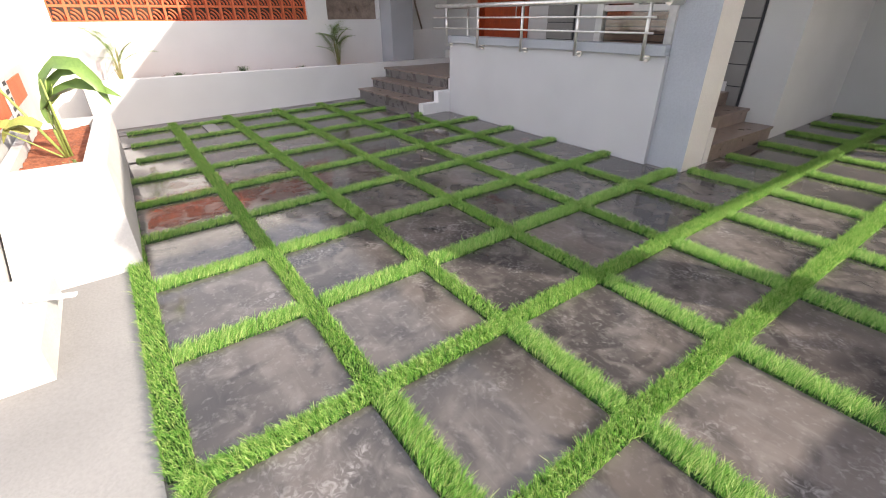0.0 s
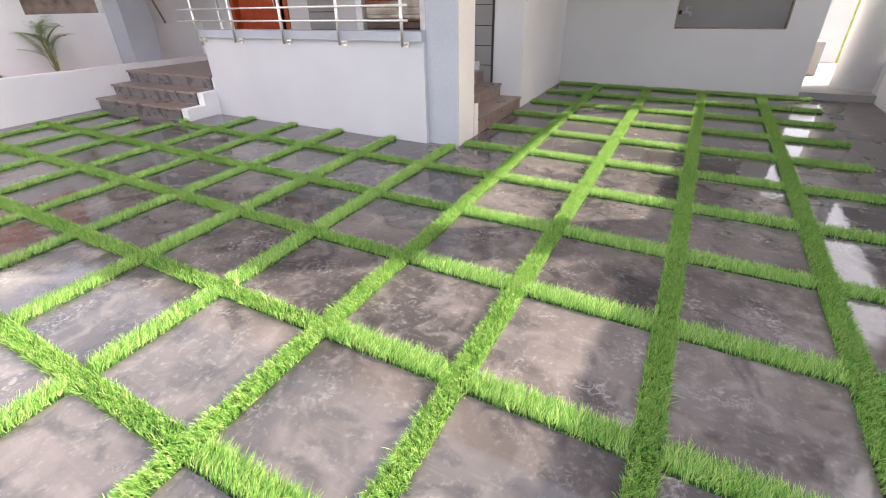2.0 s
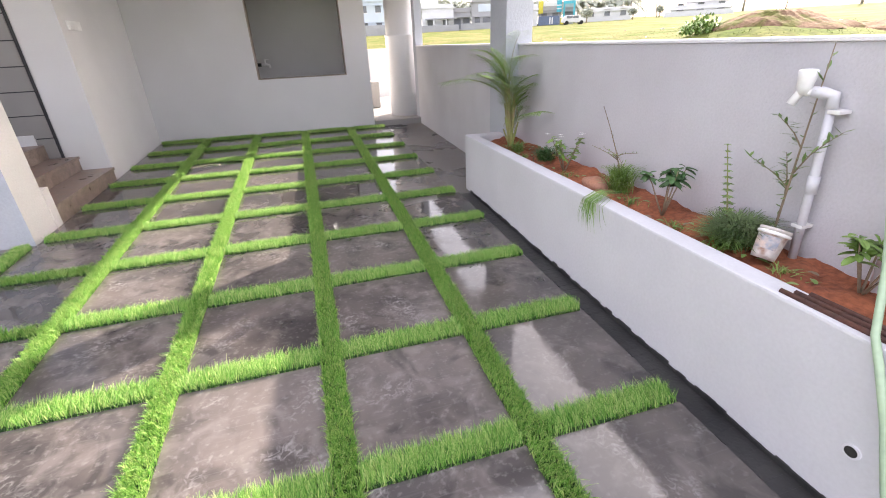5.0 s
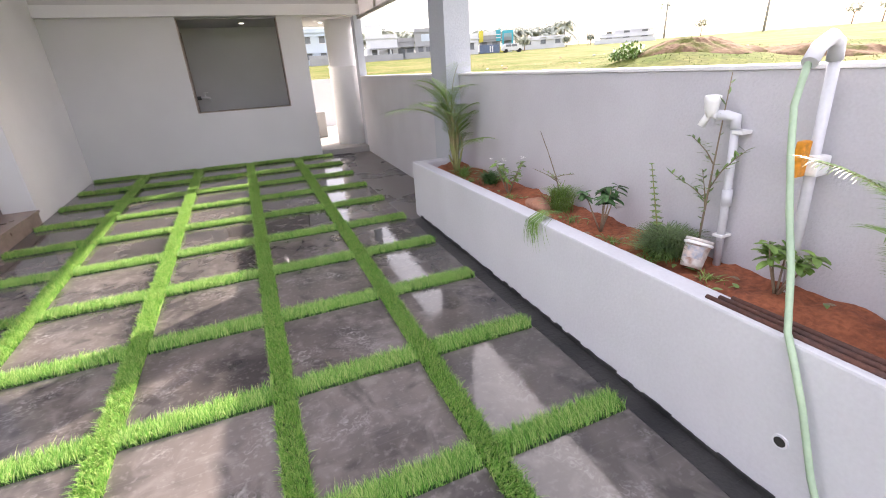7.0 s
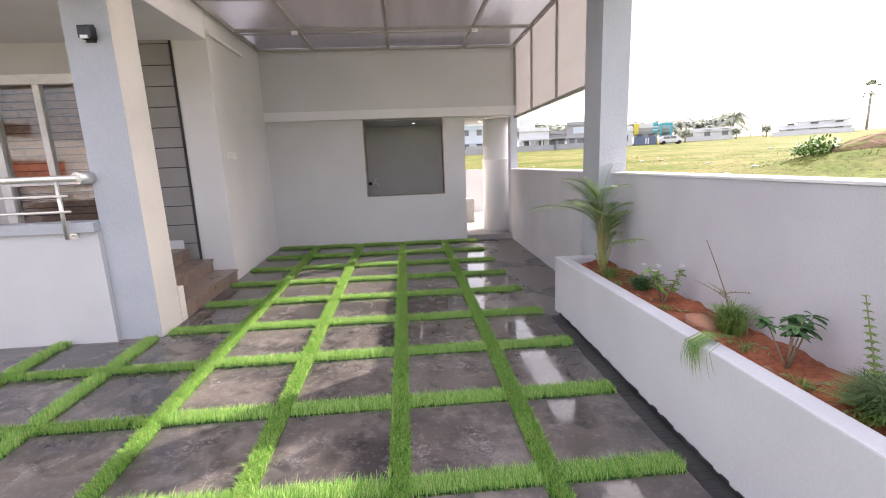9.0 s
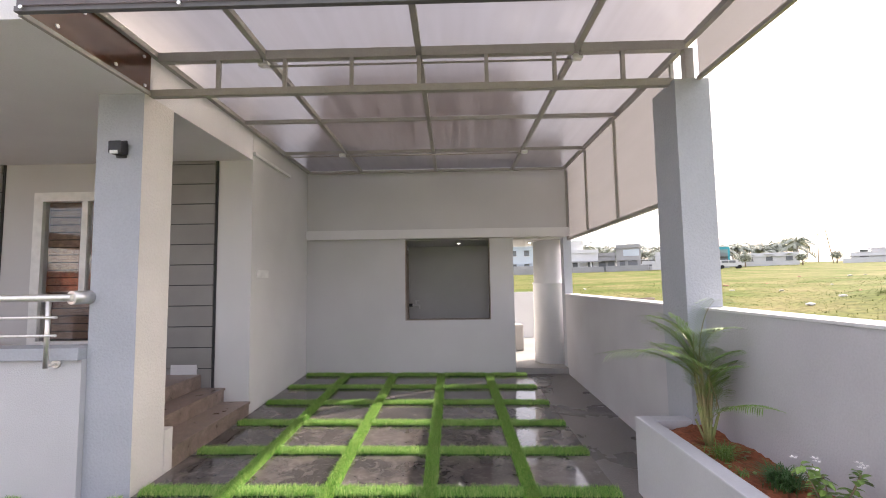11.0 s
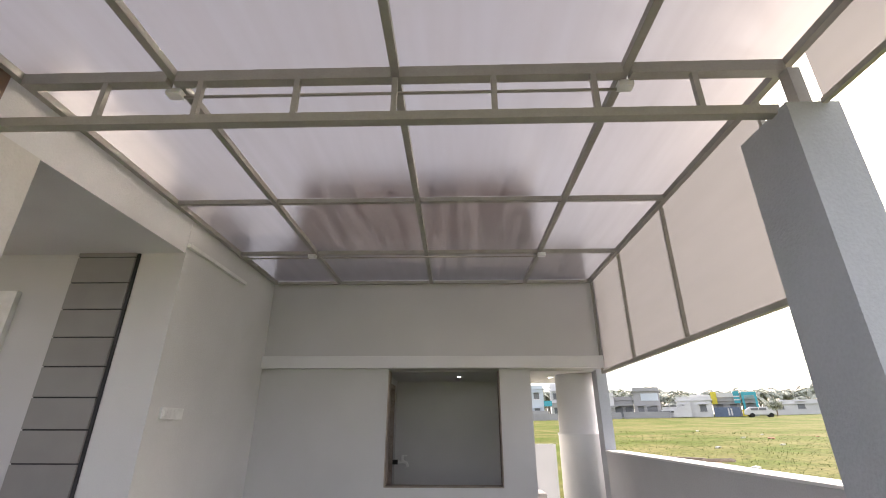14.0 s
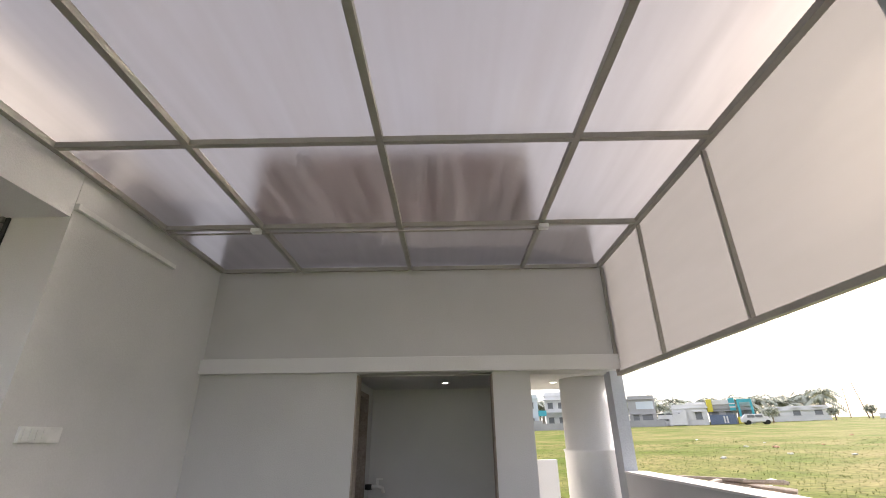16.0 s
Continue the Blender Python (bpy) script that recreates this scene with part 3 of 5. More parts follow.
for k in range(2):
    step("side_step", -2.99, -2.36 - 0.32 * k, 3.665, 5.185, 0.0 if k == 0 else 0.29, 0.29 + 0.17 * k, (0, 0.02, 0))
bm = bmesh.new()
for k in range(3):
    box(bm, -6.478, -6.342, 2.575 + 0.3 * k, 3.2, 0.0 if k == 0 else 0.28 + 0.17 * (k - 1), 0.28 + 0.17 * k)
solid("stair_cheek", bm, "white_wall", "white stepped cheek wall beside the front steps", "wall", "structure")
bm = bx(-2.96, -2.352, 3.547, 3.66, 0.0, 0.47, bevel=0.004)
solid("stair_cheek_side", bm, "cream_wall", "cream cheek wall beside the side steps", "wall", "structure")
bm = bx(-2.978, -2.962, 3.665, 5.183, 0.462, 0.628)
solid("trim_skirting", bm, "granite", "granite riser under the veranda edge", "trim", "structure")
bm = bx(-3.35, -3.02, 5.16, 5.198, 0.63, 0.75)
solid("trim_plinth", bm, "white_wall", "white tiled skirting at the veranda wall", "trim", "structure")


# grey cladding strips on the front wall
def cladding(x0, x1, z0, z1, pitch):
    clad = thing("cladding", "grey horizontal board cladding strip on the wall", "cladding", ((x0 + x1) / 2, 5.2, z0), "cladding strips")
    part("backing", bx(x0, x1, 5.186, 5.199, z0, z1), "groove", clad)
    z = z0
    while z < z1 - 0.02:
        part("panel", bx(x0 + 0.003, x1 - 0.028, 5.166, 5.186, z + 0.004, min(z + pitch, z1) - 0.008, bevel=0.003), "panel_grey", clad)
        z += pitch


cladding(-3.42, -2.815, 0.44, 3.395, 0.262)
cladding(-6.25, -5.65, 0.64, 3.39, 0.262)


def window(name, x0, x1, z0, z1):
    w = thing(name, "white framed window with brown blind behind the glass", "window", ((x0 + x1) / 2, 5.2, z0), kind="structure")
    fr = bmesh.new()
    for a, b, c, d in ((x0 - 0.06, x1 + 0.06, z1 - 0.06, z1 + 0.06), (x0 - 0.06, x1 + 0.06, z0 - 0.06, z0 + 0.06),
                       (x0 - 0.06, x0 + 0.06, z0 + 0.06, z1 - 0.06), (x1 - 0.06, x1 + 0.06, z0 + 0.06, z1 - 0.06)):
        box(fr, a, b, 5.15, 5.26, c, d, bevel=0.004)
    part("window_frame", fr, "pvc_white", w)
    mid = x0 + (x1 - x0) * 0.5
    sash = z0 + 0.62
    bars = bmesh.new()
    box(bars, mid - 0.04, mid + 0.04, 5.17, 5.25, sash + 0.041, z1 - 0.06)
    box(bars, x0 + 0.06, x1 - 0.06, 5.17, 5.25, sash - 0.04, sash + 0.04)
    part("mullion", bars, "pvc_white", w)
    for a, b, c, d in ((x0 + 0.06, mid - 0.04, sash + 0.04, z1 - 0.06), (mid + 0.04, x1 - 0.06, sash + 0.04, z1 - 0.06), (x0 + 0.06, x1 - 0.06, z0 + 0.06, sash - 0.04)):
        g = part("pane", bx(a, b, 5.20, 5.206, c, d), "glass", w)
        g.visible_shadow = False
    z = z0 + 0.08
    while z < z1 - 0.08:
        part("slat", bx(x0 + 0.02, x1 - 0.02, 5.30, 5.318, z, z + 0.085), "curtain", w)
        z += 0.1
    # sheet behind the slats, room shade put in as near-black
    part("backing", bx(x0 + 0.01, x1 - 0.01, 5.325, 5.335, z0 + 0.01, z1 - 0.01), "shade_black", w)


window("window_front", *WIN)
dr = thing("door_front", "red-brown wooden front door standing half open", "door", (-7.5, 5.3, 0.63), kind="structure")
fr = bmesh.new()
for a, b, c, d in ((DOOR[0], DOOR[0] + 0.09, 0.63, 2.75), (DOOR[1] - 0.09, DOOR[1], 0.63, 2.75), (DOOR[0] + 0.09, DOOR[1] - 0.09, 2.66, 2.75)):
    box(fr, a + 0.002, b - 0.002, 5.17, 5.41, c, d - 0.002)
part("door_frame", fr, "red_wood", dr)
leaf = part("leaf", bx(-8.1, -7.05, 5.29, 5.335, 0.64, 2.65), "red_wood", dr)
for k in range(3):
    for s in (0, 1):
        part("panel", bx(-8.02 + 0.5 * s, -7.60 + 0.5 * s, 5.275, 5.29, 0.78 + 0.62 * k, 1.28 + 0.62 * k, bevel=0.006), "red_wood", dr)
part("handle", tube(bmesh.new(), [(-7.12, 5.24, 1.5), (-7.12, 5.24, 1.75)], 0.012), "steel", dr, "steel pull handle")
# hall darkness seen past the door is this wall's near-black colour
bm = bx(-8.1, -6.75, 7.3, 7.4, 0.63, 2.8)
solid("wall_hall", bm, "shade_black", "hall wall behind the front door, coloured near-black as shade", "wall", "structure")


# stainless railing
def railing():
    r = thing("railing", "stainless steel veranda railing fixed to the coping", "railing", (-4.6, 3.0, 1.2))
    part("top_rail", tube(bmesh.new(), [(-6.55, 3.0, 1.66), (-2.76, 3.0, 1.66)], 0.030, 14), "steel", r)
    for z in (1.51, 1.37):
        part("rail", tube(bmesh.new(), [(-6.60, 2.975, z), (-2.86, 2.975, z)], 0.011, 10), "steel", r)
    for x in (-6.28, -5.54, -4.67, -3.80, -2.95):
        post = part("post", tube(bmesh.new(), [(x, 3.0, 1.12), (x, 3.0, 1.645)], 0.018, 10), "steel", r)
        part("bracket", tube(bmesh.new(), [(x, 3.0, 1.135), (x + 0.0, 3.06, 1.135), (x, 3.10, 1.14)], 0.012, 8), "steel", post)
        part("flange", tube(bmesh.new(), [(x, 3.085, 1.14), (x, 3.099, 1.14)], 0.035, 14), "steel", post)
    part("flange", tube(bmesh.new(), [(-2.79, 3.02, 1.66), (-2.751, 3.16, 1.66)], 0.055, 18), "steel", r)
    part("return_rail", tube(bmesh.new(), [(-6.50, 3.0, 1.66), (-6.50, 3.6, 1.66)], 0.03, 12), "steel", r)
    part("post", tube(bmesh.new(), [(-6.46, 3.55, 0.63), (-6.46, 3.55, 1.645)], 0.018, 10), "steel", r)


railing()


def wall_lamp():
    w = thing("wall_lamp", "small black up-down wall lamp on the pillar", "lamp", (-2.53, 3.1, 2.88))
    bmw = bx(-2.585, -2.475, 3.06, 3.148, 2.83, 2.935, bevel=0.012)
    part("body", bmw, "black_metal", w)
    part("lens", bx(-2.56, -2.50, 3.05, 3.066, 2.824, 2.85), "pvc_white", w)
    part("backplate", bx(-2.57, -2.49, 3.135, 3.152, 2.81, 2.955), "black_metal", w)


wall_lamp()


def switch_plate(y, z):
    s = thing("switch_plate", "white electrical switch plate on the side wall", "switch", (-2.36, y, z))
    part("plate", bx(-2.366, -2.343, y - 0.165, y + 0.165, z - 0.05, z + 0.05, bevel=0.005), "pvc_white", s)
    for k in range(4):
        part("rocker", bx(-2.344, -2.336, y - 0.145 + 0.05 * k, y - 0.099 + 0.05 * k, z - 0.034, z + 0.034, bevel=0.002), "pvc_white", s)


switch_plate(5.515, 1.887)
tl = thing("tube_light", "slim white tube light batten high on the wall", "lamp", (-2.35, 5.8, 3.45))
part("batten", bx(-2.366, -2.33, 5.2, 6.45, 3.43, 3.47, bevel=0.006), "pvc_white", tl)
part("end_cap", bx(-2.366, -2.325, 5.185, 5.21, 3.425, 3.475, bevel=0.004), "pvc_white", tl)
for x, y, z in ((-5.4, 4.2, 3.398), (0.35, 8.2, 2.498), (1.75, 8.3, 2.498)):
    d = thing("downlight", "small recessed white downlight, lit", "lamp", (x, y, z), "recessed downlights")
    part("ring", lathe(bmesh.new(), [(0.05, -0.006), (0.052, 0.0)], (x, y, z - 0.002), 20), "pvc_white", d)
    part("lens", lathe(bmesh.new(), [(0.028, -0.009), (0.03, -0.006)], (x, y, z - 0.003), 16), "lamp_glow", d)

# tap on the wash wall
def tap(x, y, z, toward):
    t = thing("tap", "white plastic water tap on a pipe", "tap", (x, y, z))
    part("spout", tube(bmesh.new(), [(x, y, z), (x + toward * 0.14, y, z + 0.005), (x + toward * 0.19, y, z - 0.012), (x + toward * 0.20, y, z - 0.07)], 0.022, 10), "pvc_white", t)
    part("stem", tube(bmesh.new(), [(x + toward * 0.12, y, z), (x + toward * 0.12, y, z + 0.08)], 0.018, 10), "pvc_white", t)
    part("handle", bx(x + toward * 0.12 - 0.016, x + toward * 0.12 + 0.07, y - 0.016, y + 0.016, z + 0.08, z + 0.10, bevel=0.004), "pvc_white", t)
    part("collar", tube(bmesh.new(), [(x - 0.03 * toward, y, z), (x + 0.05 * toward, y, z)], 0.034, 12), "black_metal", t)


tap(-0.66, 8.7, 1.28, 1)
bm = bx(-0.697, -0.688, 8.5, 8.56, 1.48, 1.6, bevel=0.003)
solid("switch_box", bm, "pvc_white", "small white switch on the wash wall", "switch")

# passage: round column, blue post, low end wall, box
bm = lathe(bmesh.new(), [(0.335, -0.2), (0.335, 1.47), (0.345, 1.485), (0.345, 1.505), (0.318, 1.515), (0.315, 2.30)], (2.09, 8.06, 0.2), 40)
solid("column_round", bm, "white_wall", "round white plastered column with a moulded ring", "column", "structure")
bm = bx(2.20, 2.335, 7.45, 7.66, 0.0, 2.51)
solid("pillar_end", bm, "blue_grey", "pale blue-grey square post at the wall end", "pillar", "structure")
bm = bx(1.0, 2.42, 11.6, 11.75, 0.0, 1.45)
solid("wall_rear", bm, "white_wall", "low white wall closing the passage", "wall", "structure")
bm = bx(1.30, 1.74, 9.25, 9.75, 0.236, 0.80, bevel=0.03)
solid("cement_block", bm, "cement", "grey cement block standing in the passage", "block")

# upper storey behind the canopy
bm = bx(-2.4, 2.2, BACK + 0.02, BACK + 0.2, 3.80, 4.35)
solid("wall_parapet", bm, "panel_grey", "grey roof parapet above the porch", "wall", "structure")
bm = bx(-2.3, 1.6, BACK + 0.35, BACK + 3.2, 3.5, 5.75)
solid("wall_upper", bm, "brown_wall", "dark terracotta upper wall seen through the canopy", "wall", "structure")
bm = bx(-12.0, -4.4, 5.2, 7.5, 3.80, 5.9)
solid("wall_storey", bm, "white_wall", "white upper storey of the house", "wall", "structure")
bm = bx(-4.4, -2.9, 6.0, 7.5, 3.80, 4.6)
solid("wall_terrace", bm, "house_grey", "grey terrace wall on the roof slab", "wall", "structure")

# ---- canopy ----
CZ = 3.71
XS = (-2.33, -1.39, -0.05, 1.305, 2.23)
YS = (2.07, 3.25, 4.84, 6.15, 7.335)


def canopy():
    c = thing("canopy", "car porch canopy of painted steel tubes and smoky polycarbonate sheets", "canopy", (0, 4.7, 3.3))
    h = 0.025
    for k, x in enumerate(XS):
        part("rafter", bx(x - h, x + h, YS[0], YS[-1], CZ, CZ + 0.05, bevel=0.003), "tube_paint", c)
    for k, y in enumerate(YS):
        s = 0.032 if k == 1 else 0.022
        for a, b in zip(XS, XS[1:]):
            part("purlin", bx(a + h, b - h, y - s, y + s, CZ - (0.035 if k == 1 else 0.0), CZ + 0.045, bevel=0.003), "tube_paint", c)
    part("tie_beam", bx(-2.36, 2.08, 3.205, 3.265, 3.36, 3.42, bevel=0.003), "tube_paint", c)
    for k in range(7):
        x = -1.78 + 0.577 * k
        part("spacer", bx(x - 0.016, x + 0.016, 3.22, 3.252, 3.42, CZ - 0.034), "tube_paint", c)
    part("post", bx(2.19, 2.26, 3.20, 3.27, 3.385, CZ - 0.0355), "tube_paint", c)
    for a, b in zip(XS, XS[1:]):
        for y0, y1 in zip(YS, YS[1:]):
            part("roof_sheet", bx(a + 0.003, b - 0.003, y0 + 0.003, y1 - 0.003, CZ + 0.052, CZ + 0.060), "poly_roof", c)
    # front fascia
    for a, b in zip((-2.33, -1.3, 0.0, 1.3), (-1.3, 0.0, 1.3, 2.25)):
        part("fascia_sheet", bx(a + 0.002, b - 0.002, 2.022, 2.030, 3.40, CZ + 0.052), "poly_front", c)
    # front tubes and studs take the dark copy that imitates backlighting
    for z in (3.37, CZ + 0.052):
        part("edge_tube", bx(-2.36, 2.28, 2.034, 2.070 if z < 3.5 else 2.045, z, z + 0.034, bevel=0.003), "tube_backlit", c)
    for x in XS:
        part("fascia_stud", bx(x - 0.016, x + 0.016, 2.036, 2.066, 3.404, CZ), "tube_backlit", c)
        for z in (3.385, CZ + 0.03):
            part("screw", tube(bmesh.new(), [(x + 0.03, 2.022, z), (x + 0.03, 2.012, z)], 0.012, 8), "steel", c)
    # left and right cheeks of the overhang
    part("cheek_sheet", bx(-2.352, -2.344, 2.075, 3.19, 3.40, CZ + 0.05), "poly_brown", c, "brown smoky polycarbonate cheek")
    part("edge_tube", bx(-2.372, -2.342, 2.075, 3.20, 3.366, 3.398), "tube_paint", c)
    part("cheek_sheet", bx(2.262, 2.270, 2.075, 3.14, 3.40, CZ + 0.05), "poly_side", c)
    part("edge_tube", bx(2.245, 2.275, 2.075, 3.14, 3.366, 3.398), "tube_paint", c)
    for y, z in ((2.3, 3.44), (2.8, 3.44), (3.1, 3.66), (2.5, 3.66), (3.12, 3.42)):
        part("screw", tube(bmesh.new(), [(-2.344, y, z), (-2.334, y, z)], 0.014, 8), "steel", c)
    # hanging side screen between the pillar and the back wall
    ys = (3.56, 5.0, 6.2, 7.33)
    part("screen_rail", bx(2.235, 2.275, 3.56, 7.33, 2.44, 2.48), "tube_paint", c)
    for y in ys:
        part("screen_stud", bx(2.238, 2.268, y - 0.014, y + 0.014, 2.482, CZ), "tube_paint", c)
    for a, b in zip(ys, ys[1:]):
        part("side_sheet", bx(2.272, 2.280, a, b, 2.482, CZ + 0.05), "poly_side", c)
    for x, y in ((-1.43, 6.15), (1.33, 6.15), (-1.43, 3.35), (1.33, 3.35)):
        part("junction_box", bx(x - 0.045, x + 0.045, y - 0.045, y + 0.02, CZ - 0.045, CZ - 0.036 + 0.035, bevel=0.006), "pvc_white", c)
    part("conduit", tube(bmesh.new(), [(-2.30, 5.78, 3.69), (-2.30, 6.20, 3.69), (-1.43, 6.20, 3.69), (1.33, 6.20, 3.69)], 0.010, 8), "tube_paint", c)
    part("conduit", tube(bmesh.new(), [(-1.43, 3.36, 3.68), (1.33, 3.36, 3.68)], 0.010, 8), "tube_paint", c)


canopy()
bm = bx(2.06, 2.34, 3.14, 3.54, 0.0, 3.38)
solid("pillar_right", bm, "blue_grey", "blue-grey textured square pillar in the planting bed", "pillar", "structure")

# ---- compound wall and planting bed ----
bm = bx(2.20, 2.40, -4.2, 7.45, -0.3, 1.49, bevel=0.006)
solid("wall_compound", bm, "compound_wall", "grey plastered compound wall with a pale top", "wall", "structure")
bm = bx(2.19, 2.41, -4.2, 7.44, 1.49, 1.508, bevel=0.003)
solid("trim_wall_top", bm, "white_wall", "white painted top of the compound wall", "trim", "structure")
bm = bmesh.new()
box(bm, 1.668, 1.785, -3.2, 3.29, -0.2, 0.64, bevel=0.012)
box(bm, 1.785, 2.20, 3.16, 3.29, -0.2, 0.638, bevel=0.01)
solid("planter_wall", bm, "kerb_wall", "white plastered kerb wall of the planting bed", "planter", "structure")


def soil_bed(name, x0, x1, y0, y1, z, amp, label):
    nx, ny = max(2, int((x1 - x0) / 0.035)), max(2, int((y1 - y0) / 0.035))
    verts, faces = [], []
    for j in range(ny + 1):
        for i in range(nx + 1):
            x, y = x0 + (x1 - x0) * i / nx, y0 + (y1 - y0) * j / ny
            verts.append((x, y, z + amp * noise.noise(Vector((x * 5, y * 5, 1))) + 0.5 * amp * noise.noise(Vector((x * 22, y * 22, 4)))))
    for j in range(ny):
        for i in range(nx):
            a = j * (nx + 1) + i
            faces.append((a, a + 1, a + nx + 2, a + nx + 1))
    me = bpy.data.meshes.new(name)
    me.from_pydata(verts, [], faces)
    me.polygons.foreach_set("use_smooth", [True] * len(faces))
    me.materials.append(M["soil"])
    return tagged(new(name, me), label, "soil", kind="structure")


soil_bed("soil_bed", 1.785, 2.20, -3.2, 3.16, 0.585, 0.035, "loose red soil in the planting bed")

# ---- left boundary: low planter wall, jali wall ----
bm = bx(-8.78, -8.60, -1.75, 2.95, -0.1, 0.72, bevel=0.01)
box(bm, -8.78, -8.60, 2.95, 5.2, -0.1, 0.72)
solid("planter_wall_side", bm, "white_wall", "low white kerb wall of the side bed", "planter", "structure")
soil_bed("soil_side", -9.32, -8.78, -1.75, 3.9, 0.66, 0.03, "red soil in the side bed")
bm = wall_with_holes(bmesh.new(), -4.2, 12, -0.1, 2.7, [(-1.86, 1.97, 1.485, 2.13), (2.36, 3.47, 1.485, 2.5)], -9.52, -9.32, along="y")
solid("wall_boundary", bm, "white_wall", "tall white boundary wall with terracotta screen blocks", "wall", "structure")
pane = bx(-9.47, -9.45, 2.36, 3.47, 1.485, 2.5)
solid("panel_granite", pane, "granite", "dark polished stone panel set in the wall", "panel", "structure")
bm = bx(-9.31, -8.85, 3.5, 4.0, 0.5, 3.4)
solid("column_side", bm, "blue_grey", "blue-grey square column by the front steps", "pillar", "structure")
bm = bx(-9.3, -6.9, 5.05, 5.18, 0.63, 0.86)
box(bm, -9.32, -9.18, 4.0, 5.2, 0.63, 1.28)
solid("seat_wall", bm, "white_wall", "white low parapet at the veranda end", "wall", "structure")


def jali():
    """Terracotta breeze blocks: square frames with fanned arcs inside."""
    sc = thing("jali_screen", "orange terracotta breeze block screen set in the boundary wall", "screen", (-9.4, 0, 1.485))
    s = 0.2125
    bm1 = bmesh.new()
    t = 0.018
    for a, b, c, d in ((0, s, 0, t), (0, s, s - t, s), (0, t, t, s - t), (s - t, s, t, s - t)):
        box(bm1, -0.045, 0.045, a, b, c, d)
    for r in (0.06, 0.115, 0.165):
        pts = [(0, t + r * math.cos(math.radians(a)), t + r * math.sin(math.radians(a))) for a in range(4, 87, 12)]
        tube(bm1, pts, 0.015, 5)
    me = mesh_of("breeze_block", bm1)
    me.materials.append(M["terracotta"])
    n = 0
    for r in range(3):
        for k in range(18):
            ob = new("breeze_block", me)
            ob.parent = sc
            ob.location = (-0.02, -1.86 + s * k, 0.002 + s * r)


jali()

# ---- front-left planter and gate wall ----
def tapered_planter():
    p = thing("planter_box", "white plastered raised planter box with sloped side", "planter", (-5.0, -1.85, 0))
    bmp = bmesh.new()
    lo = [(-6.5, -2.25, -0.1), (-3.48, -2.25, -0.1), (-3.48, -1.56, -0.1), (-6.5, -1.50, -0.1)]
    hi = [(-6.5, -2.25, 0.58), (-4.22, -2.25, 0.58), (-4.22, -1.60, 0.58), (-6.5, -1.50, 0.58)]
    inn = [(-6.38, -2.16, 0.58), (-4.40, -2.16, 0.58), (-4.40, -1.74, 0.58), (-6.38, -1.66, 0.58)]
    bot = [(-6.38, -2.16, 0.40), (-4.40, -2.16, 0.40), (-4.40, -1.74, 0.40), (-6.38, -1.66, 0.40)]
    rings = [[bmp.verts.new(q) for q in ring] for ring in (lo, hi, inn, bot)]
    for a, b in zip(rings, rings[1:]):
        for k in range(4):
            bmp.faces.new((a[k], a[(k + 1) % 4], b[(k + 1) % 4], b[k]))
    bmp.faces.new(rings[3])
    bmp.faces.new(rings[0][::-1])
    bmesh.ops.bevel(bmp, geom=[e for e in bmp.edges if e.verts[0] in rings[1] and e.verts[1] in rings[1]], offset=0.015, segments=2, affect="EDGES")
    part("body", bmp, "rough_white", p)


tapered_planter()
soil_bed("soil_box", -6.375, -4.405, -2.155, -1.72, 0.50, 0.03, "red soil in the raised planter box")
bm = bx(-9.5, -3.2, -2.5, -2.27, -0.3, 1.05, bevel=0.01)
solid("wall_gate", bm, "rough_white", "white plastered gate-side wall", "wall", "structure")
for x0, x1 in ((-7.6, -6.55), (-6.1, -5.2)):
    solid("wall_inlay", bx(x0, x1, -2.268, -2.255, 0.72, 0.97), "terracotta", "orange painted inlay on the gate wall", "trim", "structure")
vent = thing("wall_vent", "white slotted concrete vent in the gate wall", "vent", (-6.3, -2.26, 0.7))
part("frame", bx(-6.47, -6.18, -2.262, -2.245, 0.62, 1.04), "rough_white", vent)
for k in range(5):
    part("slot", bx(-6.42, -6.23, -2.246, -2.243, 0.65 + 0.078 * k, 0.69 + 0.078 * k), "groove", vent)
# added backdrop that makes the gaps of the breeze blocks dark
bm = bx(-13.5, -13.2, -6, 14, -0.3, 3.6)
solid("jali_backdrop", bm, "backdrop_brown", "dark brown backdrop wall added behind the breeze block screen", "wall", "structure")
bm = bx(-8.5, -3.45, 3.0, 3.1, 3.80, 4.22)
solid("wall_roof_edge", bm, "white_wall", "white roof parapet over the veranda", "wall", "structure")
bm = bx(-8.5, -3.47, 3.01, 3.09, 4.222, 4.62)
solid("trim_roof_edge", bm, "terracotta", "terracotta band on the roof parapet", "trim", "structure")
bm = bx(-3.48, -2.6, -2.5, -2.02, -0.3, 0.16)
solid("wall_kerb", bm, "rough_white", "low white kerb at the gate", "kerb", "structure")

# ---- plants ----
def ribbon(verts, faces, points, width, up=Vector((0, 0, 1)), fold=0.0):
    """A leaf along points, widest in the middle, folded a little on its rib."""
    n = len(points)
    base = len(verts)
    for i, p in enumerate(points):
        p = Vector(p)
        d = (Vector(points[min(i + 1, n - 1)]) - Vector(points[max(i - 1, 0)])).normalized()
        side = d.cross(up)
        side = side.normalized() if side.length > 1e-4 else Vector((1, 0, 0))
        f = i / (n - 1)
        w = width * max(0.06, math.sin(math.pi * min(1, 0.12 + 0.88 * f)) ** 0.7)
        lift = side.cross(d) * (fold * w)
        verts += [tuple(p - side * w + lift), tuple(p), tuple(p + side * w + lift)]
    for i in range(n - 1):
        a = base + 3 * i
        faces += [(a, a + 1, a + 4, a + 3), (a + 1, a + 2, a + 5, a + 4)]


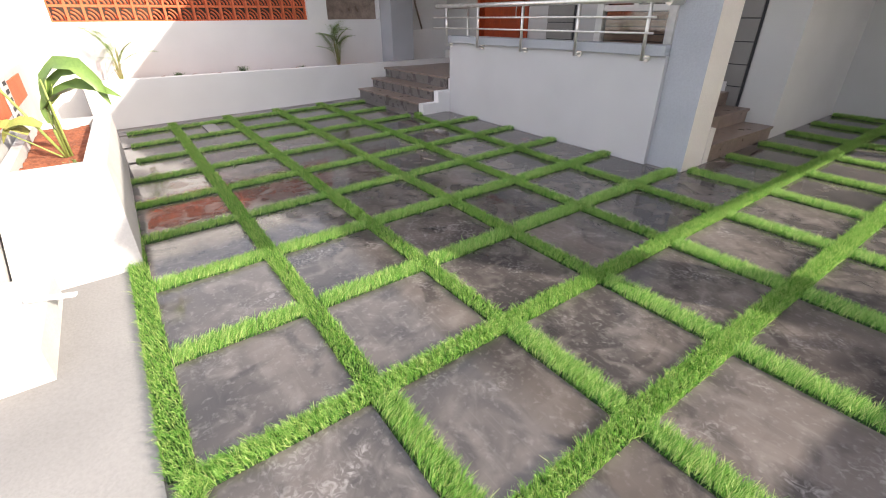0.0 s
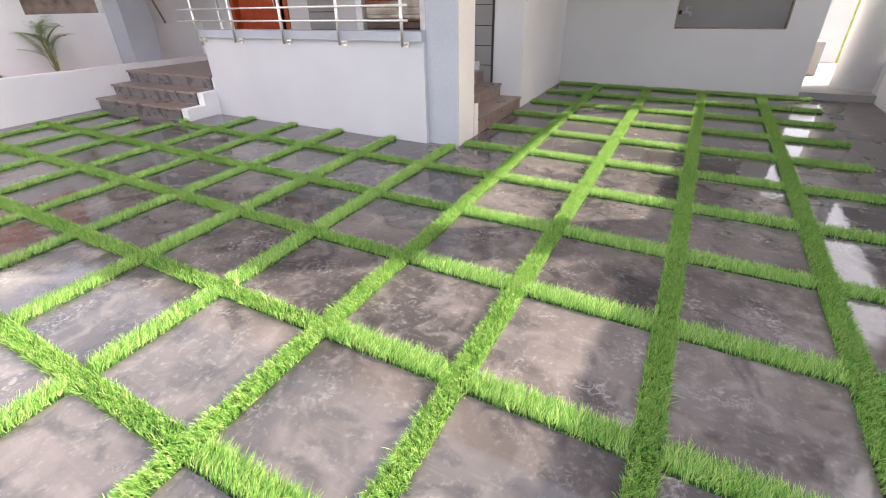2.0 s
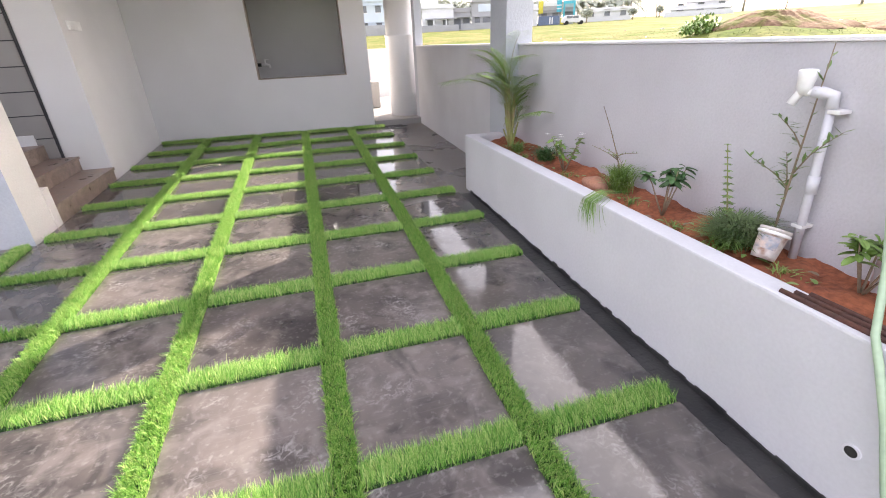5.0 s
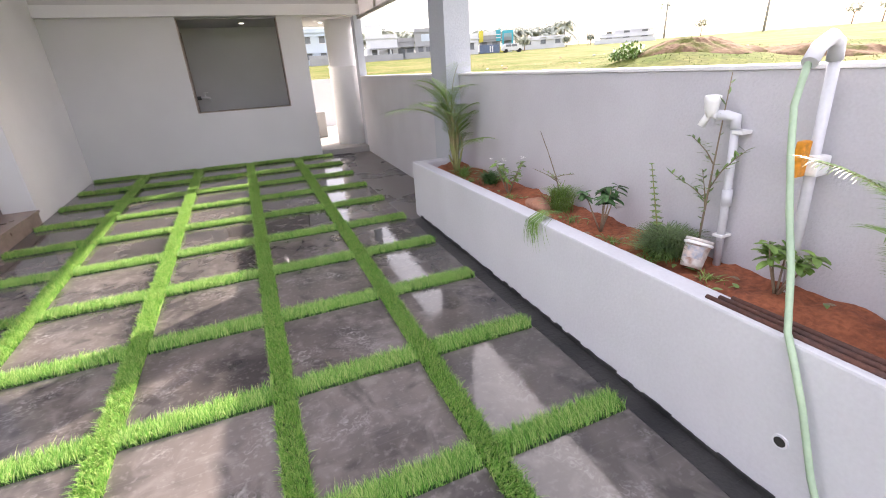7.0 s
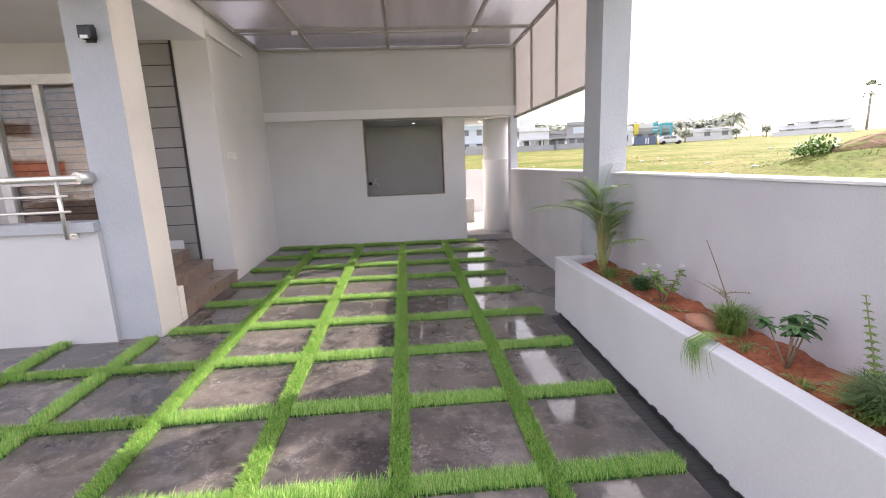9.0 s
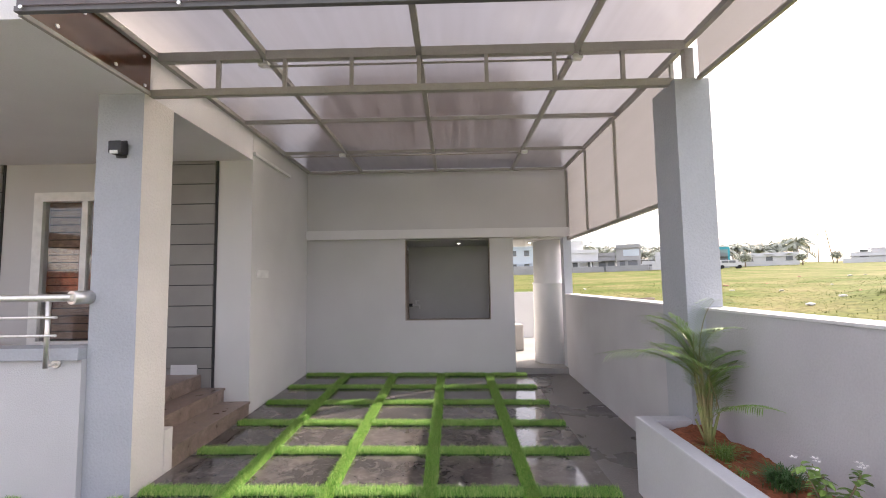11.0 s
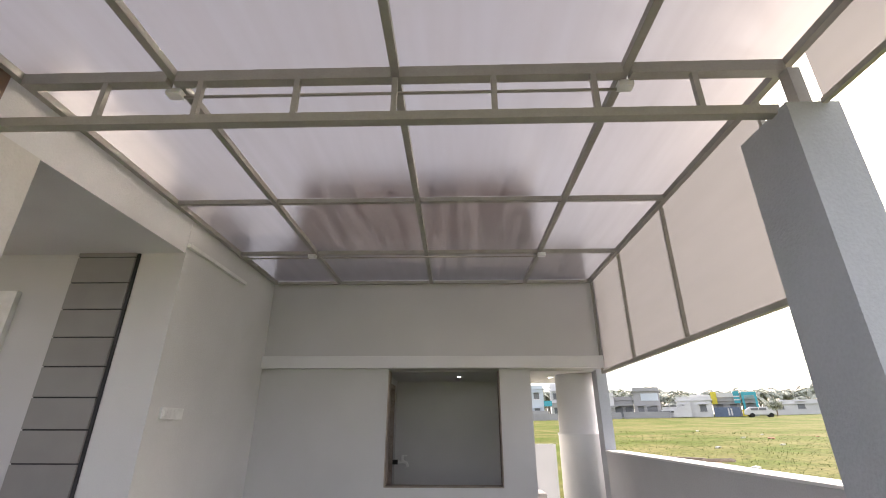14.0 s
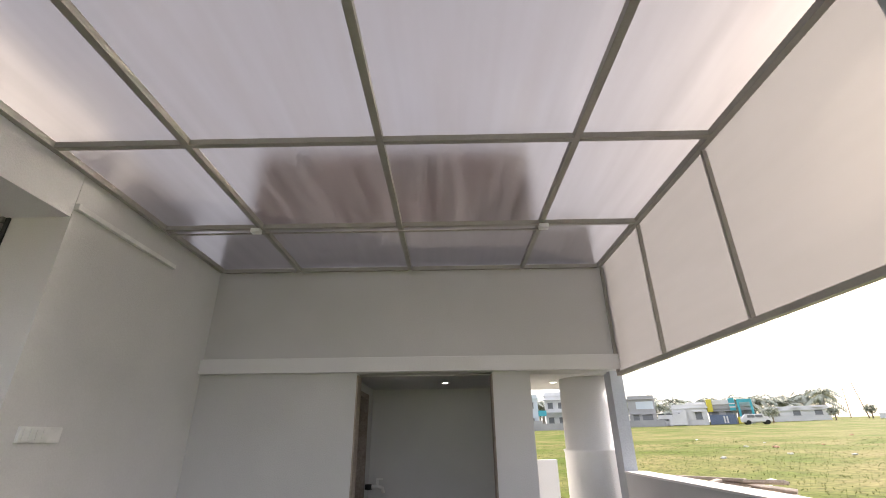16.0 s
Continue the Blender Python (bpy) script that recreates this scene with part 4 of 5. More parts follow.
def frond(verts, faces, root, yaw, rise, length, droop, leaflets, leaf_len, leaf_w, rng, stem=None):
    """A feather palm leaf: an arching rib with leaflets on both sides."""
    pts = []
    for k in range(13):
        f = k / 12
        out = length * (f * math.cos(rise) + 0.25 * f * f * math.sin(rise))
        up = length * (f * math.sin(rise) - droop * f * f)
        pts.append(Vector(root) + Vector((math.cos(yaw) * out, math.sin(yaw) * out, up)))
    if stem is not None:
        tube(stem, pts[::2], 0.004 * length / 0.7, 5, 0.0015)
    for k in range(leaflets):
        f = 0.18 + 0.82 * k / (leaflets - 1)
        i = min(11, int(f * 12))
        p = pts[i].lerp(pts[i + 1], f * 12 - i)
        d = (pts[i + 1] - pts[i]).normalized()
        side = d.cross(Vector((0, 0, 1))).normalized()
        ln = leaf_len * (0.55 + 0.45 * math.sin(math.pi * (0.15 + 0.8 * f))) * rng.uniform(0.85, 1.1)
        for s in (-1, 1):
            a = d * 0.65 + side * s * 0.75 + Vector((0, 0, 0.18))
            a.normalize()
            q = [p + a * ln * g + Vector((0, 0, -1)) * ln * 0.35 * g * g for g in (0, 0.35, 0.7, 1.0)]
            ribbon(verts, faces, q, leaf_w, fold=0.25)


def palm_plant(at, size, count, label, seed, light=0, hug=0.0):
    rng = random.Random(seed)
    p = thing("palm_plant", label, "palm", at)
    stems = bmesh.new()
    groups = [([], []), ([], [])]
    for k in range(count):
        yaw = 2 * math.pi * k / count + rng.uniform(-0.4, 0.4)
        rise = rng.uniform(1.2, 1.5) if k % 3 else rng.uniform(0.75, 1.1)
        root = Vector(at) + Vector((rng.uniform(-0.06, 0.06), rng.uniform(-0.06, 0.06), rng.uniform(0.08, 0.55) * size))
        tube(stems, [Vector(at) + (root - Vector(at)) * f + Vector((0, 0, -0.02)) for f in (0, 0.5, 1)], 0.011 * size, 6, 0.006 * size)
        v, f = groups[0 if k >= light else 1]
        reach = 1.0 - 0.45 * max(0.0, math.cos(yaw)) * hug
        frond(v, f, root, yaw, rise, size * rng.uniform(0.42, 0.62) * reach, rng.uniform(0.22, 0.5), 26, size * 0.21 * reach, size * 0.0031, rng, stems)
    part("stem", stems, "stem", p)
    for (v, f), mat in zip(groups, ("leaf", "leaf_light")):
        if v:
            raw_part("foliage", v, f, mat, p)


def tuft(at, size, count, seed, label, mat="leaf", spread=1.0, name="grass_tuft"):
    """A mound of fine hair-like leaves."""
    rng = random.Random(seed)
    p = thing(name, label, "plant", at)
    v, f = [], []
    for k in range(count):
        yaw, out, h = rng.uniform(0, 6.283), rng.uniform(0.2, 1.0) * size * spread, rng.uniform(0.5, 1.1) * size
        r0 = Vector(at) + Vector((rng.gauss(0, 0.03), rng.gauss(0, 0.03), -0.01))
        pts = [r0 + Vector((math.cos(yaw) * out * g ** 1.5, math.sin(yaw) * out * g ** 1.5, h * (g * 1.3 - 0.75 * g * g))) for g in (0, 0.3, 0.6, 0.85, 1.0)]
        ribbon(v, f, pts, 0.0022)
    raw_part("foliage", v, f, mat, p)
    return p


def leafy(at, height, count, leaf_len, leaf_w, seed, label, mat="leaf_dark", flowers=0, name="shrub", bare=0.35, spread=0.6):
    """A small shrub: forked stems that carry single leaves."""
    rng = random.Random(seed)
    p = thing(name, label, "plant", at)
    stems = bmesh.new()
    v, f = [], []
    tips = []
    for k in range(5):
        yaw = 2 * math.pi * k / 5 + rng.uniform(-0.5, 0.5)
        o = height * spread * rng.uniform(0.3, 0.9)
        pts = [Vector(at) + Vector((math.cos(yaw) * o * g, math.sin(yaw) * o * g, height * g * rng.uniform(0.85, 1.0) - 0.02)) for g in (0, 0.35, 0.7, 1.0)]
        tube(stems, pts, 0.006, 6, 0.002)
        tips.append(pts[-1])
        for j in range(count // 5):
            g = rng.uniform(bare, 1.0)
            i = min(2, int(g * 3))
            q = pts[i].lerp(pts[i + 1], g * 3 - i)
            a = Vector((rng.gauss(0, 1), rng.gauss(0, 1), rng.uniform(-0.2, 0.8))).normalized()
            ln = leaf_len * rng.uniform(0.6, 1.15)
            ribbon(v, f, [q + a * ln * t + Vector((0, 0, -0.4)) * ln * t * t for t in (0, 0.3, 0.6, 0.85, 1)], leaf_w * rng.uniform(0.8, 1.2), fold=0.2)
    part("stem", stems, "twig", p)
    raw_part("foliage", v, f, mat, p)
    for k in range(flowers):
        c = tips[k % 5] + Vector((rng.gauss(0, 0.03), rng.gauss(0, 0.03), rng.uniform(0.0, 0.05)))
        fb = bmesh.new()
        for m in range(5):
            a = 2 * math.pi * m / 5
            vs = [fb.verts.new(c + Vector((math.cos(a + b) * r, math.sin(a + b) * r, z))) for b, r, z in ((0, 0.002, 0), (-0.45, 0.014, 0.004), (0, 0.020, 0.006), (0.45, 0.014, 0.004))]
            fb.faces.new(vs)
        part("flower", fb, "petal", p, "small white flower")
    return p


def sapling(at, lines, leaf_len, seed, label, mat="leaf", dense=26):
    """A thin stem with side shoots given as (start share, dx, dy, dz)."""
    rng = random.Random(seed)
    p = thing("sapling", label, "plant", at)
    stem = bmesh.new()
    v, f = [], []
    top = Vector(lines[0])
    main = [Vector(at) + Vector((top.x * g ** 1.4, top.y * g ** 1.4, top.z * g - 0.02)) for g in (0, 0.25, 0.5, 0.75, 1.0)]
    tube(stem, main, 0.006, 6, 0.002)
    paths = [main]
    for share, dx, dy, dz in lines[1:]:
        i = min(3, int(share * 4))
        s = main[i].lerp(main[i + 1], share * 4 - i)
        pts = [s + Vector((dx * g, dy * g, dz * g ** 0.7)) for g in (0, 0.33, 0.66, 1)]
        tube(stem, pts, 0.0035, 5, 0.001)
        paths.append(pts)
    for pts in paths:
        for k in range(dense):
            g = (k + 1) / dense * (len(pts) - 1) * 0.999
            i = int(g)
            q = pts[i].lerp(pts[i + 1], g - i)
            a = Vector((rng.gauss(0, 1), rng.gauss(0, 1), rng.uniform(0, 0.8))).normalized()
            ln = leaf_len * rng.uniform(0.5, 1.2)
            ribbon(v, f, [q + a * ln * t for t in (0, 0.5, 1)], leaf_len * 0.14)
    part("stem", stem, "twig", p)
    raw_part("foliage", v, f, mat, p)


def whorled_stalk(at, top, label):
    """An upright stalk with rings of small leaves."""
    rng = random.Random(13)
    p = thing("stalk", label, "plant", at)
    pts = [Vector(at) + Vector(top) * g for g in (-0.03, 0.25, 0.5, 0.75, 1.0)]
    part("stem", tube(bmesh.new(), pts, 0.005, 6, 0.002), "stem", p)
    v, f = [], []
    for k in range(11):
        g = 0.30 + 0.70 * k / 10
        q = Vector(at) + Vector(top) * g
        ln = 0.042 * (1.15 - 0.7 * g)
        for m in range(6):
            a = m * 1.047 + k * 0.5 + rng.uniform(-0.2, 0.2)
            d = Vector((math.cos(a), math.sin(a), 0.25))
            ribbon(v, f, [q, q + d * ln * 0.5, q + d * ln - Vector((0, 0, 0.006))], ln * 0.30)
    raw_part("foliage", v, f, "leaf", p)


SZ = 0.585
palm_plant((1.95, 2.74, SZ), 1.12, 24, "green areca palm growing in the planting bed by the pillar", 3, 12, 1.0)
tuft((1.93, 2.55, SZ), 0.16, 160, 5, "small green grass tuft at the palm's foot")
tuft((1.99, 2.12, SZ), 0.20, 420, 6, "soft feathery green plant in red soil", "leaf_dark", 0.8)
leafy((1.97, 1.78, SZ), 0.30, 90, 0.06, 0.013, 8, "periwinkle shrub with small white flowers", "leaf", 7, spread=0.45)
bm = bmesh.new()
bmesh.ops.create_icosphere(bm, subdivisions=3, radius=1.0)
for v in bm.verts:
    k = 1 + 0.16 * noise.noise(v.co * 1.7)
    v.co = Vector((1.92 + v.co.x * 0.07 * k, 1.30 + v.co.y * 0.12 * k, SZ + 0.02 + v.co.z * 0.06 * k))
for fc in bm.faces:
    fc.smooth = True
solid("stone", bm, "stone", "reddish rough stone lying in the planting bed", "stone")
tuft((2.03, 1.18, SZ), 0.30, 520, 9, "feathery hanging green plant spilling over the kerb", "leaf", 0.55)
trail = thing("trailing_sprig", "feathery green sprig trailing over the kerb", "plant", (1.72, 0.97, 0.65))
tv, tf = [], []
trng = random.Random(19)
for k in range(46):
    oy, drop, out = trng.gauss(0, 0.04), trng.uniform(0.06, 0.20), trng.uniform(0.008, 0.035)
    p0 = Vector((1.86 + trng.gauss(0, 0.02), 0.96 + oy * 0.5, 0.66))
    pts = [p0, Vector((1.74, 0.96 + oy, 0.685)), Vector((1.65 - out * 0.6, 0.95 + oy * 1.2, 0.64)), Vector((1.645 - out, 0.94 + oy * 1.5, 0.64 - drop * 0.6)), Vector((1.64 - out * 0.9, 0.92 + oy * 1.7, 0.64 - drop))]
    ribbon(tv, tf, pts, 0.0016)
raw_part("foliage", tv, tf, "leaf", trail)
sapling((2.03, 1.14, SZ), [(0.02, 0.33, 0.54), (0.45, 0.0, -0.20, 0.06), (0.45, 0.02, 0.18, 0.02), (0.4, -0.1, 0.16, 0.08), (0.5, -0.06, -0.16, -0.05), (0.42, -0.12, -0.06, 0.06)], 0.022, 10, "bare thin stalk with a few side twigs", "leaf", 12)
leafy((1.99, 0.72, SZ), 0.30, 110, 0.06, 0.014, 11, "small dark green shrub with broad leaves", "leaf_dark", 0, bare=0.7, spread=0.55)
tuft((2.01, 0.25, SZ), 0.25, 1700, 12, "bushy clump of fine dark green grass", "leaf_clump", 0.75)
tuft((1.99, 0.27, SZ), 0.15, 420, 16, "low skirt of pale drooping grass under the clump", "leaf", 1.4)
whorled_stalk((2.05, 0.33, SZ), (0.0, 0.12, 0.45), "upright green stalk ringed with small round leaves")
sapling((2.12, 0.16, SZ), [(0.0, -0.02, 0.92), (0.35, 0.0, 0.22, 0.10), (0.42, -0.05, -0.18, 0.22), (0.55, 0.0, 0.14, 0.12), (0.3, 0.0, 0.05, 0.2)], 0.05, 14, "tall spindly young tree with sparse leaves", "leaf_light", 20)
leafy((2.06, -0.28, SZ), 0.26, 90, 0.07, 0.014, 15, "small green shrub beside the water pipe", "leaf", 0, bare=0.65, spread=0.6)
palm_plant((1.98, -0.74, SZ), 0.85, 9, "young green palm near the garden hose", 23, 2, 1.0)
for k, (x, y) in enumerate(((1.90, 1.62), (1.93, 0.95), (1.9, 0.52), (1.94, -0.05), (1.88, 2.3), (1.87, 0.25))):
    tuft((x, y, SZ), 0.07, 40, 40 + k, "little green weed in the red soil", "leaf", 1.0, "weed")

# side bed plants and the big-leaved plant
for k, (y, s) in enumerate(((-0.45, 0.14), (0.55, 0.2), (1.6, 0.12))):
    tuft((-9.0, y, 0.67), s, 120, 60 + k, "small green plant in the side bed", "leaf_dark", 1.0)
palm_plant((-9.0, 2.35, 0.66), 0.95, 18, "young palm beside the front steps", 70)
palm_plant((-8.95, -1.25, 0.66), 1.0, 10, "pale young palm in the side bed", 71, 3)


def broad_leaf_plant(at):
    """Stalks from one sheath, each with a broad folded leaf that arches over."""
    p = thing("broad_leaf_plant", "banana-like plant with broad drooping green leaves", "plant", at)
    stems = bmesh.new()
    v, f = [], []
    out, near = Vector((0.58, 0.82, 0)), Vector((0.82, -0.57, 0))
    # each leaf: stalk start, then rib places as (outward, height), half width, tilt towards the gate, fold
    leaves = (((0.02, 0.30), ((0.0, 0.46), (0.06, 0.62), (0.18, 0.72), (0.33, 0.71), (0.45, 0.58), (0.50, 0.42)), 0.062, 0.55, 0.45),
              ((0.0, 0.28), ((-0.02, 0.40), (0.12, 0.50), (0.28, 0.55), (0.44, 0.53), (0.60, 0.48)), 0.060, 0.35, 0.8),
              ((0.01, 0.30), ((0.02, 0.44), (0.10, 0.58), (0.22, 0.66), (0.34, 0.66)), 0.055, 0.6, 0.4),
              ((-0.03, 0.22), ((-0.03, 0.28), (-0.02, 0.38), (0.02, 0.48), (0.08, 0.54)), 0.045, 0.9, 0.5))
    for (so, sz), rib, w, tilt, fold in leaves:
        pts = [Vector(at) + out * o + Vector((0, 0, z)) for o, z in rib]
        fine = []
        for i in range(len(pts) - 1):
            fine += [pts[i], pts[i].lerp(pts[i + 1], 0.5)]
        fine.append(pts[-1])
        tube(stems, [Vector(at) + Vector((0, 0, -0.02)), Vector(at) + out * so + Vector((0, 0, sz)), pts[0], pts[1]], 0.017, 8, 0.007)
        ribbon(v, f, fine, w, up=(near * tilt + Vector((0, 0, 0.6))).normalized(), fold=fold)
    for o0, o1, z1, n1, r in ((0.03, 0.06, 0.62, 0.05, 0.010), (-0.02, -0.60, 0.90, -0.05, 0.012), (-0.05, -0.36, 0.24, 0.10, 0.008)):
        tube(stems, [Vector(at) + out * o0, Vector(at) + out * (o0 + o1) * 0.5 + near * n1 * 0.5 + Vector((0, 0, z1 * 0.52)), Vector(at) + out * o1 + near * n1 + Vector((0, 0, z1))], r, 8, r * 0.6)
    part("stem", stems, "stem_pale", p)
    raw_part("foliage", v, f, "leaf_light", p, smooth=True)
    v2, f2 = [], []
    for o0, z0, o1, z1, w in ((-0.12, 0.26, -0.34, 0.25, 0.05), (-0.25, 0.20, -0.46, 0.26, 0.05), (-0.30, 0.26, -0.40, 0.14, 0.04)):
        q = [Vector(at) + out * (o0 + (o1 - o0) * g) + near * 0.1 * g + Vector((0, 0, z0 + (z1 - z0) * g + 0.05 * math.sin(3.1 * g))) for g in (0, 0.25, 0.5, 0.75, 1)]
        ribbon(v2, f2, q, w, up=(near * 0.6 + Vector((0, 0, 0.8))).normalized(), fold=0.3)
    raw_part("withered_leaf", v2, f2, "leaf_wither", p, "yellowing lower leaves", smooth=True)


broad_leaf_plant((-4.98, -1.86, 0.50))
leafy((-4.5, -1.82, 0.50), 0.10, 25, 0.04, 0.012, 79, "tiny green seedling in the box", "leaf", 0)


# ---- pipes, bucket, hose, rods ----
def water_point():
    p = thing("water_pipe", "grey plastic water pipe with a covered white tap", "pipe", (2.16, 0.1, SZ))
    part("pipe", tube(bmesh.new(), [(2.15, 0.06, 0.53), (2.15, 0.08, 0.95), (2.15, 0.10, 1.26)], 0.018, 14), "pvc_pipe", p)
    part("coupler", tube(bmesh.new(), [(2.15, 0.075, 0.88), (2.15, 0.079, 0.96)], 0.023, 14), "pvc_pipe", p)
    part("elbow", tube(bmesh.new(), [(2.15, 0.10, 1.24), (2.15, 0.105, 1.29), (2.13, 0.14, 1.30), (2.11, 0.17, 1.30)], 0.024, 14), "pvc_pipe", p)
    part("tap_body", tube(bmesh.new(), [(2.11, 0.165, 1.30), (2.09, 0.20, 1.30), (2.07, 0.215, 1.25)], 0.018, 12), "pvc_white", p, "white plastic tap")
    part("tap_cover", lathe(bmesh.new(), [(0.018, -0.03), (0.028, 0.0), (0.034, 0.04), (0.036, 0.065), (0.028, 0.07)], (2.09, 0.19, 1.32), 18), "pvc_white", p, "white paper cup over the tap")
    for z in (0.72, 1.22):
        part("clamp", bx(2.13, 2.199, 0.05, 0.10, z, z + 0.016, bevel=0.003), "pvc_white", p)


water_point()


def standpipe():
    p = thing("standpipe", "grey plastic standpipe with elbow and orange valve", "pipe", (2.1, -0.24, SZ))
    part("pipe", tube(bmesh.new(), [(2.12, -0.29, 0.53), (2.12, -0.26, 1.10), (2.12, -0.24, 1.55)], 0.020, 14), "pvc_pipe", p)
    part("elbow", tube(bmesh.new(), [(2.12, -0.24, 1.52), (2.11, -0.24, 1.58), (2.05, -0.25, 1.60), (1.97, -0.26, 1.57), (1.92, -0.27, 1.52)], 0.026, 14), "pvc_pipe", p)
    part("valve", bx(2.08, 2.16, -0.30, -0.21, 1.10, 1.18, bevel=0.012), "pvc_white", p)
    part("valve_handle", bx(2.02, 2.075, -0.265, -0.235, 1.10, 1.24, bevel=0.008), "orange", p, "orange valve handle")


standpipe()
bm = tube(bmesh.new(), [(1.925, -0.265, 1.53), (1.92, -0.26, 1.46), (1.90, -0.265, 1.38), (1.85, -0.32, 1.22), (1.80, -0.39, 1.03), (1.74, -0.47, 0.86), (1.67, -0.545, 0.668), (1.635, -0.60, 0.60), (1.622, -0.67, 0.45), (1.620, -0.75, 0.22), (1.60, -0.85, 0.03), (1.3, -1.25, 0.0), (0.9, -1.75, -0.02)], 0.012, 10)
solid("garden_hose", bm, "hose", "pale green translucent garden hose hanging from the standpipe", "hose")


def bucket():
    b = thing("paint_bucket", "paint-stained white plastic bucket tipped over in the bed", "bucket", (1.965, 0.07, SZ))
    tilt = Matrix.Translation((1.995, 0.075, SZ + 0.080)) @ Euler((radians(-6), radians(24), 0)).to_matrix().to_4x4() @ Matrix.Scale(0.82, 4)
    shell = lathe(bmesh.new(), [(0.001, -0.09), (0.058, -0.09), (0.062, -0.06), (0.072, 0.07), (0.077, 0.072), (0.077, 0.085), (0.070, 0.085), (0.066, 0.06), (0.054, -0.08), (0.001, -0.08)], (0, 0, 0), 28)
    shell.transform(tilt)
    part("shell", shell, "bucket_white", b)
    rim = lathe(bmesh.new(), [(0.078, 0.048), (0.081, 0.054), (0.081, 0.062), (0.076, 0.066)], (0, 0, 0), 28)
    rim.transform(tilt)
    part("rim", rim, "pvc_white", b)
    lab = bmesh.new()
    rows = [[lab.verts.new((r * math.cos(a), r * math.sin(a), z)) for a in [2.5 + 0.14 * i for i in range(14)]] for r, z in ((0.0665, -0.035), (0.0735, 0.038))]
    for i in range(13):
        lab.faces.new((rows[0][i], rows[0][i + 1], rows[1][i + 1], rows[1][i]))
    lab.transform(tilt)
    part("printed_label", lab, "bucket_print", b, "faded blue-grey printed label")


bucket()
for k in range(3):
    bm = tube(bmesh.new(), [(1.70 + 0.035 * k, -0.22 - 0.03 * k, 0.644), (1.72 + 0.04 * k, -1.1, 0.644)], 0.011, 8)
    solid("iron_rod", bm, "rust", "rusty iron rod lying on the kerb wall", "rod", group="rods on the kerb")
for k in range(40):
    g = random.Random(800 + k)
    x, y = g.uniform(1.84, 2.16), g.uniform(-0.5, 2.7)
    lv, lf = [], []
    a = g.uniform(0, 6.28)
    ribbon(lv, lf, [Vector((x + math.cos(a) * 0.05 * t, y + math.sin(a) * 0.05 * t, SZ + 0.012 + 0.02 * t * (1 - t))) for t in (0, 0.3, 0.6, 1)], 0.012)
    me = bpy.data.meshes.new("fallen_leaf")
    me.from_pydata(lv, [], lf)
    me.materials.append(M["leaf_light" if k % 3 else "twig"])
    tagged(new("fallen_leaf", me), "withered leaf lying on the red soil", "leaf", "fallen leaves")
bm = tube(bmesh.new(), [(1.674, -0.62, 0.24), (1.661, -0.62, 0.24)], 0.028, 18)
solid("drain_pipe", bm, "pvc_pipe", "grey weep pipe end set in the kerb wall", "pipe")
# thin disc on the pipe end, the bore's shade painted as near-black
bm = tube(bmesh.new(), [(1.6605, -0.62, 0.24), (1.6595, -0.62, 0.24)], 0.020, 18)
solid("drain_hole", bm, "shade_black", "flat near-black disc standing for the shaded bore of the weep pipe", "hole")
bm = bx(-0.12, 0.12, -0.02, 0.02, 0, 0.015, bevel=0.003)
bm.transform(pose(-3.1, -2.0, 0.165, 0, 0, 70))
solid("wood_offcut", bm, "paper", "pale wooden offcut leaning at the kerb", "offcut")
bm = bx(-0.28, 0.28, -0.09, 0.09, 0, 0.012, bevel=0.003)
bm.transform(pose(-7.62, -0.36, fz(-7.62, -0.36) + 0.004, 0.5, 0.8, 0))
solid("drain_cover", bm, "cement", "pale rectangular drain cover in the paving", "cover")
bm = tube(bmesh.new(), [(-9.28, 4.5, 1.29), (-9.05, 4.2, 1.75), (-8.95, 4.05, 2.2)], 0.02, 6)
solid("wood_pole", bm, "wood_grey", "pale timber pole leaning on the parapet", "pole")

# ---- beyond the wall ----
bm = bmesh.new()
bmesh.ops.create_icosphere(bm, subdivisions=4, radius=1.0)
for v in bm.verts:
    k = 1 + 0.22 * noise.noise(v.co * 2.3) + 0.08 * noise.noise(v.co * 8)
    v.co = Vector((3.45 + v.co.x * 0.75 * k, 8.0 + v.co.y * 1.5 * k, 0.38 + v.co.z * 0.86 * k))
solid("rubble_heap", bm, "wood_grey", "heap of earth and rubble under the timber", "rubble")
for k in range(26):
    rng = random.Random(200 + k)
    x, y = 3.35 + rng.uniform(-0.35, 0.35), 8.0 + rng.uniform(-0.75, 0.8)
    z = 1.14 + 0.011 * k - 0.12 * abs(y - 8.0)
    half = rng.uniform(0.3, 0.62)
    bm = bx(-half, half, -0.03, 0.03, 0, 0.03, bevel=0.006)
    bm.transform(pose(x, y, z, rng.uniform(-20, 20), rng.uniform(-9, 9), rng.uniform(88, 150) if k % 4 else rng.uniform(20, 60)))
    solid("timber_plank", bm, "wood_grey", "weathered grey timber plank heaped beyond the wall", "plank", group="timber heap")
for k in range(46):
    rng = random.Random(300 + k)
    d, a = rng.uniform(7, 45), rng.uniform(0.15, 1.35)
    x, y = 2.5 + d * math.cos(a), 4 + d * math.sin(a)
    bm = bmesh.new()
    bmesh.ops.create_icosphere(bm, subdivisions=1, radius=0.5)
    s = rng.uniform(0.10, 0.28)
    for v in bm.verts:
        q = 1 + rng.uniform(-0.3, 0.3)
        v.co = Vector((x + v.co.x * s * 1.6 * q, y + v.co.y * s * q, ground_height(x, y) + v.co.z * s * 0.5 * q + 0.03))
    solid("litter", bm, "paper" if k % 3 else "stone", "scrap of pale litter lying in the field", "litter", group="litter in the field")


